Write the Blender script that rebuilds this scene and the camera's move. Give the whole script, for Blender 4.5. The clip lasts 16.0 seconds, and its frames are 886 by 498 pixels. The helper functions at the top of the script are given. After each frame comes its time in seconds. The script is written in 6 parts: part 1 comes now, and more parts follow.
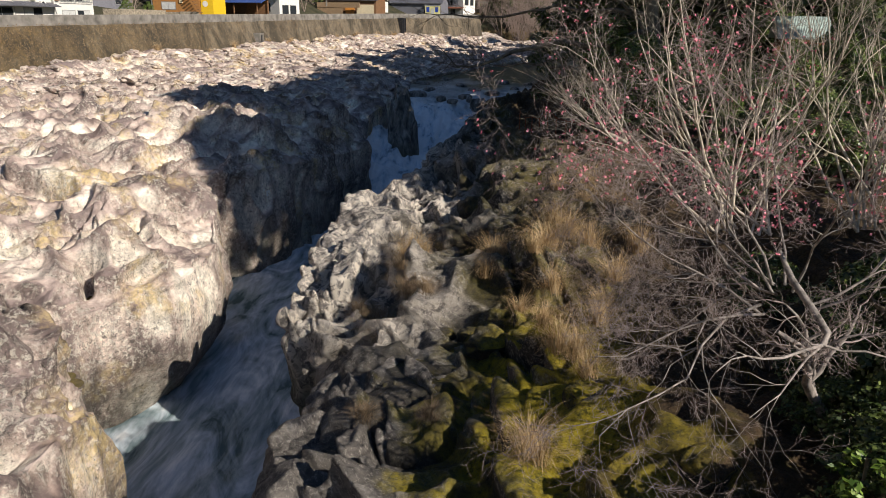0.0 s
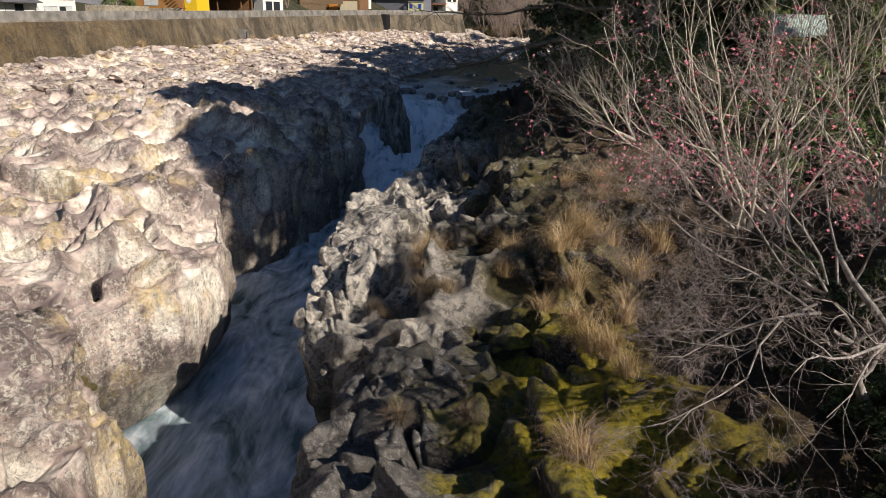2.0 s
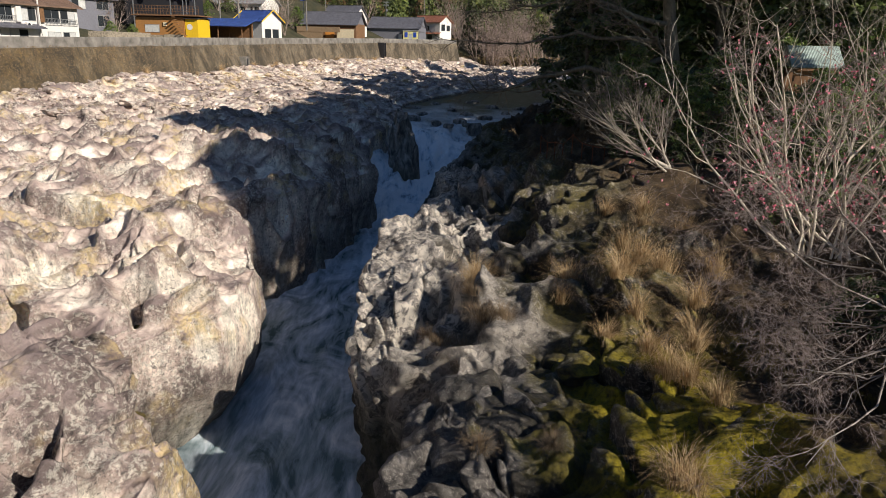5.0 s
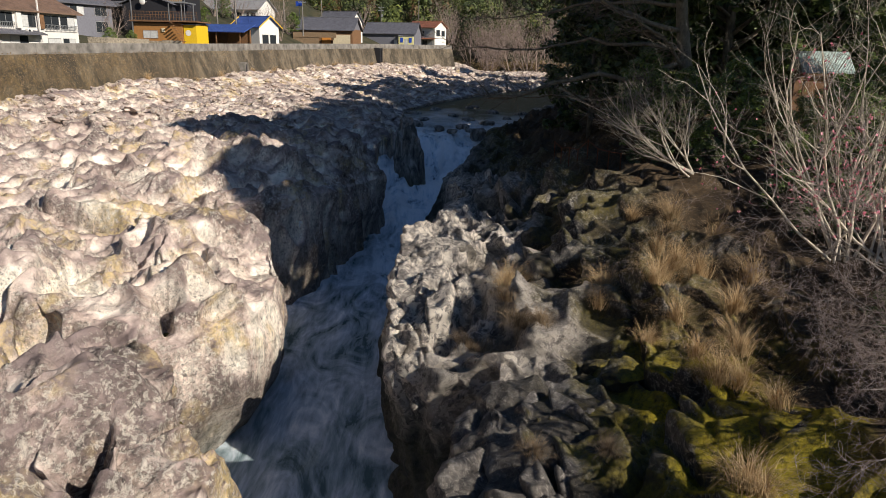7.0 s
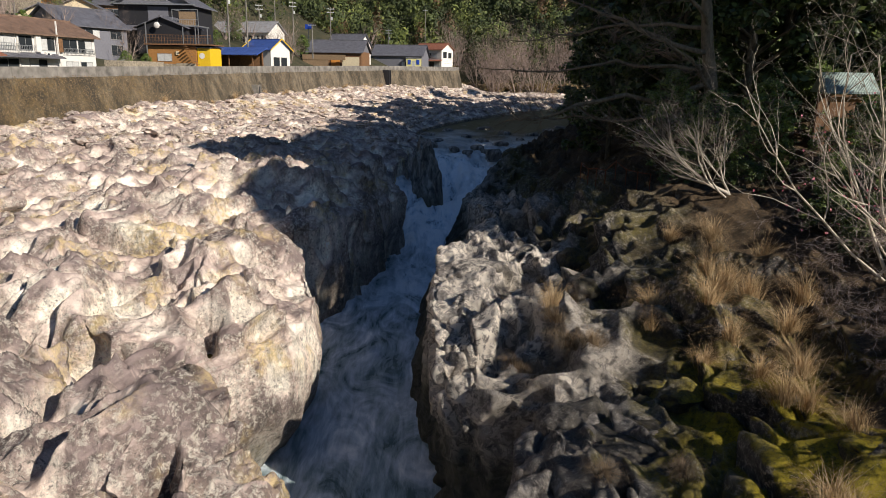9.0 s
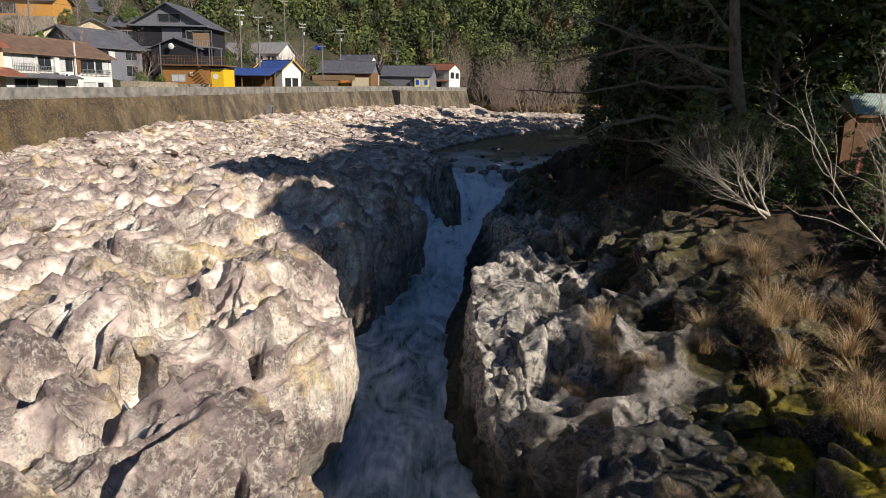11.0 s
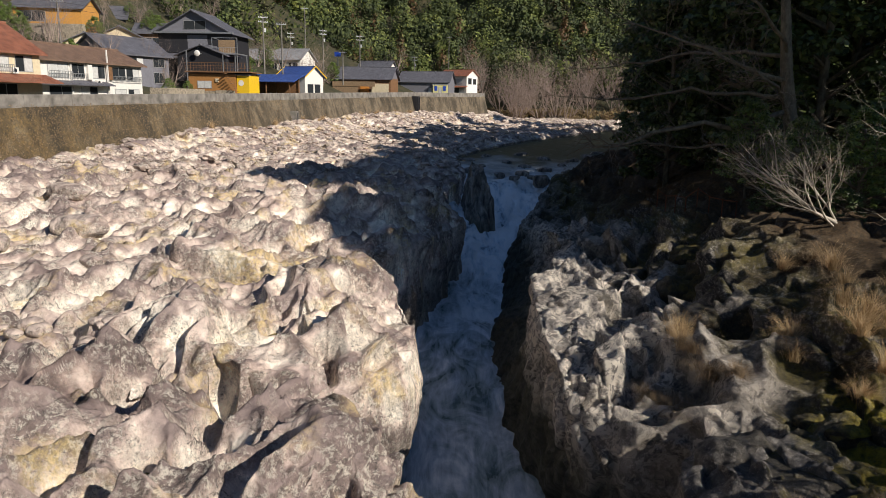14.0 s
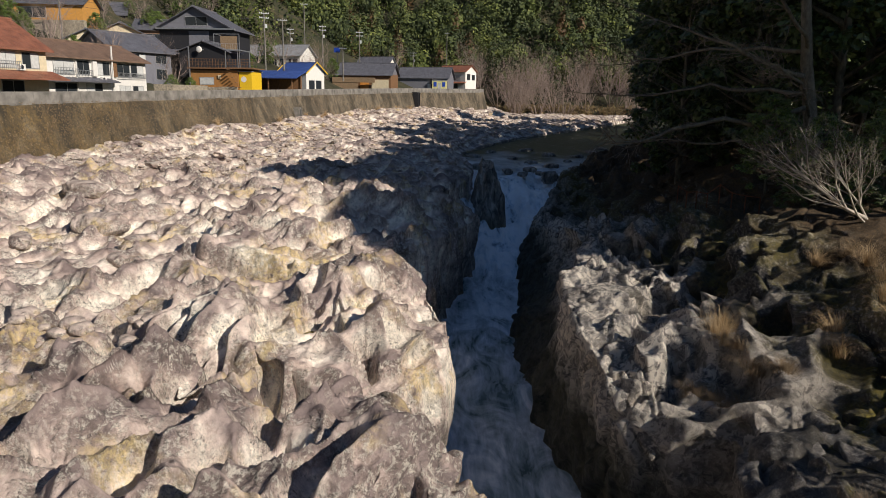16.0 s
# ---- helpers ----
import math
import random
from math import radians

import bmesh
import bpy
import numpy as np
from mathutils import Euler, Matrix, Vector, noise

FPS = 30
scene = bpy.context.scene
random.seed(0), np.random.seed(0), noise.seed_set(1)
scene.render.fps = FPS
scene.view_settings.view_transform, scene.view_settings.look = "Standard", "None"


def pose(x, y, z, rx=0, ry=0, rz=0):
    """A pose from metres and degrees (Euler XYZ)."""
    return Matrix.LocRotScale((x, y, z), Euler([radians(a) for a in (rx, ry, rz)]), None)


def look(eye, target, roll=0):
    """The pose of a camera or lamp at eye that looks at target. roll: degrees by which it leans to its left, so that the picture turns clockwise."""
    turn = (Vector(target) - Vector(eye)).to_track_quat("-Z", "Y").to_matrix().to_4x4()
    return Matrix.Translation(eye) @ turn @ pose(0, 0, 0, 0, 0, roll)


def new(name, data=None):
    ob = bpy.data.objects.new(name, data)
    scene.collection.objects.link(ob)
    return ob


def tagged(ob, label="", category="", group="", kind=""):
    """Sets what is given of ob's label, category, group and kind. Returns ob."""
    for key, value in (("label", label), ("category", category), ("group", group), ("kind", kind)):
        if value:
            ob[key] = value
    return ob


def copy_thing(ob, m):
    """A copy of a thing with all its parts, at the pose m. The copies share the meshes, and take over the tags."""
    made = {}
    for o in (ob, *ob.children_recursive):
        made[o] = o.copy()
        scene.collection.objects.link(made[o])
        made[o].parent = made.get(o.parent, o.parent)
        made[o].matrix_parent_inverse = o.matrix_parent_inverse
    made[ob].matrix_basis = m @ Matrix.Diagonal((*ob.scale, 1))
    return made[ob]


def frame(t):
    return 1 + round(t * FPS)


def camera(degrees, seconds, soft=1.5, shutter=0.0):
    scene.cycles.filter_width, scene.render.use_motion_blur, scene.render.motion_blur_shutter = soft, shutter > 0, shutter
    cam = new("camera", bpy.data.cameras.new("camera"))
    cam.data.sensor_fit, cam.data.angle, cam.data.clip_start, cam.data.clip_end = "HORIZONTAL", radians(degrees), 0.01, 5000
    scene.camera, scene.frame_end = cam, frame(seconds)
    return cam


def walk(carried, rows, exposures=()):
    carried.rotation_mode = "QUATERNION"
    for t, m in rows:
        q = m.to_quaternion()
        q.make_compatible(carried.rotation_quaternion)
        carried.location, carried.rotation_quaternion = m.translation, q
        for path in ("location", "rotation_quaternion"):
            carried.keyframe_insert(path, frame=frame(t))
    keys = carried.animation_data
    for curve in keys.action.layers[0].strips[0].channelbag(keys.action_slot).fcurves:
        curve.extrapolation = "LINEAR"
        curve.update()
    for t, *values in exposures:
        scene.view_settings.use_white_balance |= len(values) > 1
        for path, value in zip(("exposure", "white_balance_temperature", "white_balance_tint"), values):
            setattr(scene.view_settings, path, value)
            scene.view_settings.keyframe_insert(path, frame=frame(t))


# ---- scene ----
cam = camera(64.5, 16.0, soft=0.6)

PATH = [
    (0, (0.875, -1.125, 8.999), (0.789, 0.775, 8.38), 0.9),
    (0.5, (0.616, -1.073, 8.989), (0.575, 0.825, 8.362), 1.0),
    (1, (0.357, -0.997, 8.989), (0.327, 0.9, 8.357), 0.9),
    (1.5, (0.052, -1.021, 9.013), (0.019, 0.877, 8.381), 0.9),
    (2, (-0.279, -1.09, 9.042), (-0.311, 0.809, 8.415), 1.0),
    (2.5, (-0.632, -1.074, 9.026), (-0.658, 0.828, 8.408), 1.1),
    (3, (-0.949, -1.048, 9.011), (-0.969, 0.858, 8.406), 1.1),
    (3.5, (-1.294, -1.119, 9.009), (-1.309, 0.792, 8.419), 1.1),
    (4, (-1.625, -1.073, 8.999), (-1.635, 0.842, 8.422), 1.2),
    (6.3, (-3.199, -1.067, 9.025), (-3.183, 0.858, 8.483), 1.4),
    (6.5, (-3.319, -1.062, 9.046), (-3.303, 0.862, 8.5), 1.3),
    (7, (-3.682, -1.124, 9.042), (-3.658, 0.801, 8.5), 1.3),
    (7.5, (-4.035, -1.116, 9.039), (-4.007, 0.81, 8.501), 1.3),
    (8, (-4.414, -1.14, 9.063), (-4.387, 0.788, 8.532), 1.2),
    (8.5, (-4.771, -1.209, 9.078), (-4.752, 0.725, 8.567), 1.2),
    (9, (-5.121, -1.188, 9.065), (-5.107, 0.752, 8.578), 1.1),
    (9.2, (-5.233, -1.164, 9.089), (-5.226, 0.778, 8.608), 1.1),
    (11.5, (-7.015, -1.061, 9.089), (-7.012, 0.893, 8.663), 1.1),
    (12, (-7.379, -1.081, 9.068), (-7.384, 0.874, 8.647), 1.1),
    (12.5, (-7.76, -1.029, 9.09), (-7.774, 0.927, 8.671), 1.1),
    (13, (-8.117, -1.045, 9.109), (-8.139, 0.911, 8.691), 1.0),
    (13.5, (-8.467, -1.117, 9.137), (-8.493, 0.838, 8.718), 1.0),
    (14, (-8.85, -1.105, 9.123), (-8.877, 0.85, 8.703), 1.0),
    (14.5, (-9.258, -1.109, 9.147), (-9.281, 0.846, 8.725), 1.0),
    (15, (-9.683, -1.187, 9.136), (-9.704, 0.768, 8.713), 0.9),
    (15.5, (-10.049, -1.157, 9.131), (-10.066, 0.797, 8.705), 0.8),
    (16, (-10.422, -1.139, 9.155), (-10.434, 0.813, 8.724), 0.9),
]

EXPOSURES = [(0.0, -0.06), (9.0, -0.06), (13.0, -0.1), (16.0, -0.32)]
walk(cam, [(t, look(e, g, r)) for t, e, g, r in PATH], EXPOSURES)

# ---------------------------------------------------------------- light
world = bpy.data.worlds.new("world")
scene.world = world
world.use_nodes = True
SUN_EL, SUN_AZ = radians(31), math.atan2(-0.58, 0.815)
wn = world.node_tree.nodes
sky = wn.new("ShaderNodeTexSky")
sky.sky_type, sky.sun_disc = "NISHITA", False
sky.ozone_density, sky.dust_density = 6.0, 0.3
sky.sun_elevation, sky.sun_rotation = SUN_EL, math.pi / 2 - SUN_AZ
world.node_tree.links.new(sky.outputs[0], wn["Background"].inputs[0])
wn["Background"].inputs[1].default_value = 0.07
sun = new("sun", bpy.data.lights.new("sun", "SUN"))
sun.data.energy, sun.data.angle, sun.data.color = 6.2, radians(0.55), (1.0, 0.92, 0.815)
sun_way = Vector((math.cos(SUN_EL) * math.cos(SUN_AZ), math.cos(SUN_EL) * math.sin(SUN_AZ), math.sin(SUN_EL)))
sun.matrix_world = look(sun_way * 200, (0, 0, 0))


# ---------------------------------------------------------------- numeric noise
def hash3(i, j, k, s):
    h = (i * 374761393 + j * 668265263 + k * 2147483647 + s * 974634777) & 0xFFFFFFFF
    h = ((h ^ (h >> 13)) * 1274126177) & 0xFFFFFFFF
    h = ((h ^ (h >> 16)) * 2246822519) & 0xFFFFFFFF
    return ((h ^ (h >> 15)) & 0xFFFFFF) / 16777216.0


def vnoise(p, s=0):
    """Smooth value noise in -1..1 at points p (n, 3)."""
    f = np.floor(p)
    i = f.astype(np.int64)
    u = p - f
    u = u * u * u * (u * (u * 6 - 15) + 10)
    out = 0
    for a in (0, 1):
        for b in (0, 1):
            for c in (0, 1):
                w = (u[:, 0] if a else 1 - u[:, 0]) * (u[:, 1] if b else 1 - u[:, 1]) * (u[:, 2] if c else 1 - u[:, 2])
                out = out + w * hash3(i[:, 0] + a, i[:, 1] + b, i[:, 2] + c, s)
    return out * 2 - 1


def fbm(p, octaves=4, s=0, gain=0.5):
    out, a, q = 0, 1.0, p
    for o in range(octaves):
        out = out + a * vnoise(q, s + o)
        a, q = a * gain, q * 2.03 + 17.3
    return out


def cells(p, s=0):
    """Distances to the two nearest scattered points, a value per cell, how high a tilted facet stands, and the height of a chamfered block."""
    f = np.floor(p).astype(np.int64)
    n = len(p)
    d1, d2 = np.full(n, 9.0), np.full(n, 9.0)
    who = [np.zeros(n, np.int64) for _ in range(3)]
    off = [np.zeros(n) for _ in range(3)]
    for a in (-1, 0, 1):
        for b in (-1, 0, 1):
            for c in (-1, 0, 1):
                ids = (f[:, 0] + a, f[:, 1] + b, f[:, 2] + c)
                r = [p[:, e] - ids[e] - 0.1 - 0.8 * hash3(*ids, s + e) for e in range(3)]
                d = r[0] * r[0] + r[1] * r[1] + r[2] * r[2]
                near = d < d1
                d2 = np.where(near, d1, np.minimum(d2, d))
                d1 = np.where(near, d, d1)
                for e in range(3):
                    who[e] = np.where(near, ids[e], who[e])
                    off[e] = np.where(near, r[e], off[e])
    v = hash3(*who, s + 3)
    tilt = sum(off[e] * (hash3(*who, s + 4 + e) - 0.5) for e in range(3))
    block = 0.16 + 0.9 * tilt
    turn = 6.283 * hash3(*who, s + 7)
    for k in range(3):
        a = turn + 2.094 * k + 0.8 * (hash3(*who, s + 8 + k) - 0.5)
        block = np.minimum(block, 0.16 + 0.3 * hash3(*who, s + 11 + k) - 1.15 * (off[0] * np.cos(a) + off[1] * np.sin(a)))
    return np.sqrt(d1), np.sqrt(d2), v, tilt, block


def step(a, b, x):
    t = np.clip((x - a) / (b - a), 0, 1)
    return t * t * (3 - 2 * t)


def line_of(rows):
    """Columns of a short table as smooth functions of the first column."""
    a = np.array(rows, float)

    def value(y, col):
        y = np.clip(y, a[0, 0], a[-1, 0])
        t = 0
        for o in (-0.35, 0, 0.35):
            t = t + np.interp(y + o, a[:, 0], a[:, col]) / 3
        return t
    return value


def bands(*rows):
    """Coordinates from (start, end, step) rows, joined."""
    out = []
    for a, b, s in rows:
        out.append(np.linspace(a, b, max(2, int(round((b - a) / s)) + 1))[:-1])
    out.append(np.array([rows[-1][1]], float))
    return np.concatenate(out)


def near_line(x, y, pts):
    """Distance of points from a polyline."""
    best = np.full(x.shape, 1e9)
    for (ax, ay), (bx, by) in zip(pts, pts[1:]):
        t = np.clip(((x - ax) * (bx - ax) + (y - ay) * (by - ay)) / ((bx - ax) ** 2 + (by - ay) ** 2), 0, 1)
        best = np.minimum(best, np.hypot(x - ax - t * (bx - ax), y - ay - t * (by - ay)))
    return best


def grid_normals(P, soften=18):
    du = np.gradient(P, axis=1)
    dv = np.gradient(P, axis=0)
    n = np.cross(du, dv)
    n /= np.maximum(np.linalg.norm(n, axis=2, keepdims=True), 1e-9)
    for _ in range(soften):
        m = np.pad(n, ((1, 1), (1, 1), (0, 0)), mode="edge")
        n = (m[:-2, 1:-1] + m[2:, 1:-1] + m[1:-1, :-2] + m[1:-1, 2:] + m[1:-1, 1:-1]) / 5
    n /= np.maximum(np.linalg.norm(n, axis=2, keepdims=True), 1e-9)
    return n


def eased(P):
    """One light smoothing pass over a grid."""
    m = np.pad(P, ((1, 1), (1, 1), (0, 0)), mode="edge")
    q = (m[:-2, 1:-1] + m[2:, 1:-1] + m[1:-1, :-2] + m[1:-1, 2:]) / 4
    out = P.copy()
    out[1:-1, 1:-1] = 0.6 * P[1:-1, 1:-1] + 0.4 * q[1:-1, 1:-1]
    return out


def grid_mesh(name, P, material, flip=False, smooth=True):
    ny, nx = P.shape[:2]
    idx = np.arange(ny * nx).reshape(ny, nx)
    q = np.stack([idx[:-1, :-1], idx[:-1, 1:], idx[1:, 1:], idx[1:, :-1]], axis=-1).reshape(-1, 4)
    if flip:
        q = q[:, ::-1]
    me = bpy.data.meshes.new(name)
    me.vertices.add(ny * nx)
    me.vertices.foreach_set("co", P.reshape(-1).astype(np.float32))
    me.loops.add(len(q) * 4)
    me.loops.foreach_set("vertex_index", q.reshape(-1).astype(np.int32))
    me.polygons.add(len(q))
    me.polygons.foreach_set("loop_start", np.arange(0, len(q) * 4, 4, dtype=np.int32))
    me.polygons.foreach_set("use_smooth", np.full(len(q), smooth))
    me.update()
    me.validate()
    me.materials.append(material)
    return new(name, me)


def part(name, bm, material, parent=None, label="", smooth=False):
    """Links a bmesh as one mesh object under a thing or a part."""
    me = bpy.data.meshes.new(name)
    bm.normal_update()
    bm.to_mesh(me)
    bm.free()
    for m in (material if isinstance(material, (list, tuple)) else [material]):
        me.materials.append(m)
    if smooth:
        me.polygons.foreach_set("use_smooth", np.full(len(me.polygons), True))
    ob = new(name, me)
    if parent:
        ob.parent = parent
    if label:
        tagged(ob, label)
    return ob


def soup(name, verts, faces, material, parent=None, smooth=False):
    """Links plain lists of points and faces as one mesh object."""
    me = bpy.data.meshes.new(name)
    me.from_pydata(verts, [], faces)
    me.update()
    me.materials.append(material)
    if smooth:
        me.polygons.foreach_set("use_smooth", np.full(len(me.polygons), True))
    ob = new(name, me)
    if parent:
        ob.parent = parent
    return ob


# ---------------------------------------------------------------- materials
def mat(name):
    m = bpy.data.materials.new(name)
    m.use_nodes = True
    nt = m.node_tree
    return m, nt, nt.nodes["Principled BSDF"]


def node(nt, kind, **sets):
    n = nt.nodes.new(kind)
    for k, v in sets.items():
        n.inputs[k].default_value = v
    return n


def tex(nt, scale, detail=6.0, rough=0.55, stretch=(1, 1, 1), warp=0.0, local=False):
    co = nt.nodes.new("ShaderNodeTexCoord")
    mp = nt.nodes.new("ShaderNodeMapping")
    mp.inputs["Scale"].default_value = stretch
    nt.links.new(co.outputs["Object"], mp.inputs[0])
    n = node(nt, "ShaderNodeTexNoise", Scale=scale, Detail=detail, Roughness=rough, Distortion=warp)
    nt.links.new(mp.outputs[0], n.inputs["Vector"])
    return n.outputs[0]


def ramp(nt, fac, stops):
    r = nt.nodes.new("ShaderNodeValToRGB")
    e = r.color_ramp.elements
    while len(e) < len(stops):
        e.new(0.5)
    for el, (pos, col) in zip(e, stops):
        el.position = pos
        el.color = (*col, 1) if isinstance(col, (tuple, list)) else (col, col, col, 1)
    nt.links.new(fac, r.inputs[0])
    return r.outputs[0]


def mix(nt, fac, a, b, how="MIX"):
    m = nt.nodes.new("ShaderNodeMix")
    m.data_type, m.blend_type = "RGBA", how
    for sock, v in ((m.inputs[0], fac), (m.inputs[6], a), (m.inputs[7], b)):
        if isinstance(v, (int, float)):
            sock.default_value = v
        elif isinstance(v, (tuple, list)):
            sock.default_value = (*v, 1)
        else:
            nt.links.new(v, sock)
    return m.outputs[2]


def maths(nt, op, a, b=0.0):
    m = nt.nodes.new("ShaderNodeMath")
    m.operation = op
    for sock, v in zip(m.inputs, (a, b)):
        if isinstance(v, (int, float)):
            sock.default_value = v
        else:
            nt.links.new(v, sock)
    return m.outputs[0]


def bump(nt, bsdf, height, strength, distance):
    b = node(nt, "ShaderNodeBump", Strength=strength, Distance=distance)
    nt.links.new(height, b.inputs["Height"])
    last = bsdf.inputs["Normal"]
    if last.is_linked:
        nt.links.new(last.links[0].from_socket, b.inputs["Normal"])
    nt.links.new(b.outputs[0], last)


def facing_up(nt):
    g = nt.nodes.new("ShaderNodeNewGeometry")
    s = nt.nodes.new("ShaderNodeSeparateXYZ")
    nt.links.new(g.outputs["Normal"], s.inputs[0])
    return s.outputs[2]


def height_of(nt):
    g = nt.nodes.new("ShaderNodeNewGeometry")
    s = nt.nodes.new("ShaderNodeSeparateXYZ")
    nt.links.new(g.outputs["Position"], s.inputs[0])
    return s


def wet_line(nt, low, high):
    """1 near the water and below, 0 well above it, with a ragged edge."""
    z = height_of(nt).outputs[2]
    z = maths(nt, "ADD", z, maths(nt, "MULTIPLY", tex(nt, 0.5, 4), 2.0))
    mr = node(nt, "ShaderNodeMapRange")
    for k, v in zip((1, 2, 3, 4), (low + 1.0, high + 1.0, 1.0, 0.0)):
        mr.inputs[k].default_value = v
    nt.links.new(z, mr.inputs[0])
    return mr.outputs[0]


def plain(name, color, rough=0.6, metal=0.0, vary=0.15, scale=3.0, relief=0.0):
    m, nt, b = mat(name)
    lo = tuple(c * (1 - vary) for c in color)
    hi = tuple(min(1, c * (1 + vary)) for c in color)
    a = ramp(nt, tex(nt, scale, 8), [(0.3, lo), (0.7, hi)])
    nt.links.new(a, b.inputs["Base Color"])
    b.inputs["Roughness"].default_value, b.inputs["Metallic"].default_value = rough, metal
    if relief:
        bump(nt, b, tex(nt, scale * 6, 8), 0.6, relief)
    return m


def bedrock_material(name="pale_bedrock", loose=False):
    """River-polished rock: cream scours, mauve-brown weathered crests, and faces crusted with lichen."""
    m, nt, b = mat(name)
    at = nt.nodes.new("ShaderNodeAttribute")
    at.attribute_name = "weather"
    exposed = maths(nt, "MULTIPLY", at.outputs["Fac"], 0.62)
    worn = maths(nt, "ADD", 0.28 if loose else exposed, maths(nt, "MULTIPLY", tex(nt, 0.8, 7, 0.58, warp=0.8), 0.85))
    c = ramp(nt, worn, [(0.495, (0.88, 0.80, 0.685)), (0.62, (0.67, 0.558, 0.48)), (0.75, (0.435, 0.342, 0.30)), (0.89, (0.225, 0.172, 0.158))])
    tone = ramp(nt, tex(nt, 0.33, 5, 0.6, warp=0.5), [(0.36, (0.72, 0.68, 0.66)), (0.52, (1.0, 1.0, 1.0)), (0.66, (1.22, 1.2, 1.16))])
    c = mix(nt, 1.0, c, tone, "MULTIPLY")
    vein = ramp(nt, tex(nt, 2.2, 10, 0.62, stretch=(1, 0.35, 1), warp=1.2), [(0.38, 0.72), (0.5, 1.0), (0.64, 1.18)])
    c = mix(nt, 0.8, c, vein, "MULTIPLY")
    # crusted faces
    zone = ramp(nt, tex(nt, 0.62, 6, 0.62, warp=0.6), [(0.475, 0.0), (0.565, 1.0)])
    steep = ramp(nt, facing_up(nt), [(0.25, 1.0), (0.6, 0.0)])
    zone = maths(nt, "MAXIMUM", zone, maths(nt, "MULTIPLY", steep, 0.9))
    white = ramp(nt, tex(nt, 5.0, 12, 0.76, warp=0.5), [(0.50, 0.0), (0.56, 1.0)])
    c = mix(nt, maths(nt, "MULTIPLY", maths(nt, "MULTIPLY", white, zone), 0.75), c, (0.74, 0.68, 0.58))
    dark = ramp(nt, tex(nt, 7.0, 11, 0.78, warp=0.8), [(0.53, 0.0), (0.59, 1.0)])
    c = mix(nt, maths(nt, "MULTIPLY", maths(nt, "MULTIPLY", dark, zone), 0.85), c, (0.075, 0.066, 0.06))
    fleck = ramp(nt, tex(nt, 24.0, 8, 0.75), [(0.58, 0.0), (0.63, 1.0)])
    c = mix(nt, maths(nt, "MULTIPLY", fleck, maths(nt, "ADD", maths(nt, "MULTIPLY", zone, 0.5), 0.2)), c, (0.12, 0.10, 0.09))
    area = ramp(nt, tex(nt, 0.38, 4), [(0.55, 0.0), (0.67, 1.0)])
    for place, reach in (((-17.6, 32.3, 0.6), 3.6), ((-9.6, 14.2, -1.6), 1.9)):
        far = nt.nodes.new("ShaderNodeVectorMath")
        far.operation = "DISTANCE"
        far.inputs[1].default_value = place
        nt.links.new(nt.nodes.new("ShaderNodeNewGeometry").outputs["Position"], far.inputs[0])
        mr = node(nt, "ShaderNodeMapRange")
        for k, v in zip((1, 2, 3, 4), (reach * 0.45, reach, 1.0, 0.0)):
            mr.inputs[k].default_value = v
        nt.links.new(far.outputs["Value"], mr.inputs[0])
        area = maths(nt, "MAXIMUM", area, mr.outputs[0])
    och = ramp(nt, tex(nt, 4.0, 9, 0.72), [(0.40, 0.0), (0.56, 1.0)])
    c = mix(nt, maths(nt, "MULTIPLY", maths(nt, "MULTIPLY", area, och), 0.7), c, (0.66, 0.50, 0.22))
    run = ramp(nt, tex(nt, 2.4, 10, 0.72, stretch=(1, 1, 0.22), warp=0.7), [(0.36, 0.48), (0.5, 1.0), (0.62, 1.35)])
    c = mix(nt, maths(nt, "MULTIPLY", steep, 0.75), c, mix(nt, 1.0, c, run, "MULTIPLY"))
    grit = ramp(nt, tex(nt, 13.0, 11, 0.78), [(0.36, 0.62), (0.5, 1.08), (0.64, 1.35)])
    c = mix(nt, maths(nt, "ADD", maths(nt, "MULTIPLY", zone, 0.45), 0.25), c, grit, "MULTIPLY")
    wet = wet_line(nt, -4.6, -2.0)
    streak = ramp(nt, tex(nt, 1.6, 9, 0.7, stretch=(1, 1, 0.18), warp=0.6), [(0.38, 0.55), (0.62, 1.0)])
    c = mix(nt, maths(nt, "MULTIPLY", maths(nt, "MULTIPLY", wet, streak), 0.65), c, (0.07, 0.066, 0.045))
    nt.links.new(c, b.inputs["Base Color"])
    b.inputs["Roughness"].default_value = 0.68
    rough = maths(nt, "MULTIPLY", tex(nt, 5.0, 12, 0.74, warp=0.4), maths(nt, "ADD", zone, 0.22))
    bump(nt, b, rough, 1.0, 0.14)
    bump(nt, b, tex(nt, 11.0, 11, 0.72), 0.8, 0.03)
    bump(nt, b, tex(nt, 0.9, 7, 0.55, stretch=(1, 0.5, 1), warp=1.0), 0.8, 0.25)
    return m


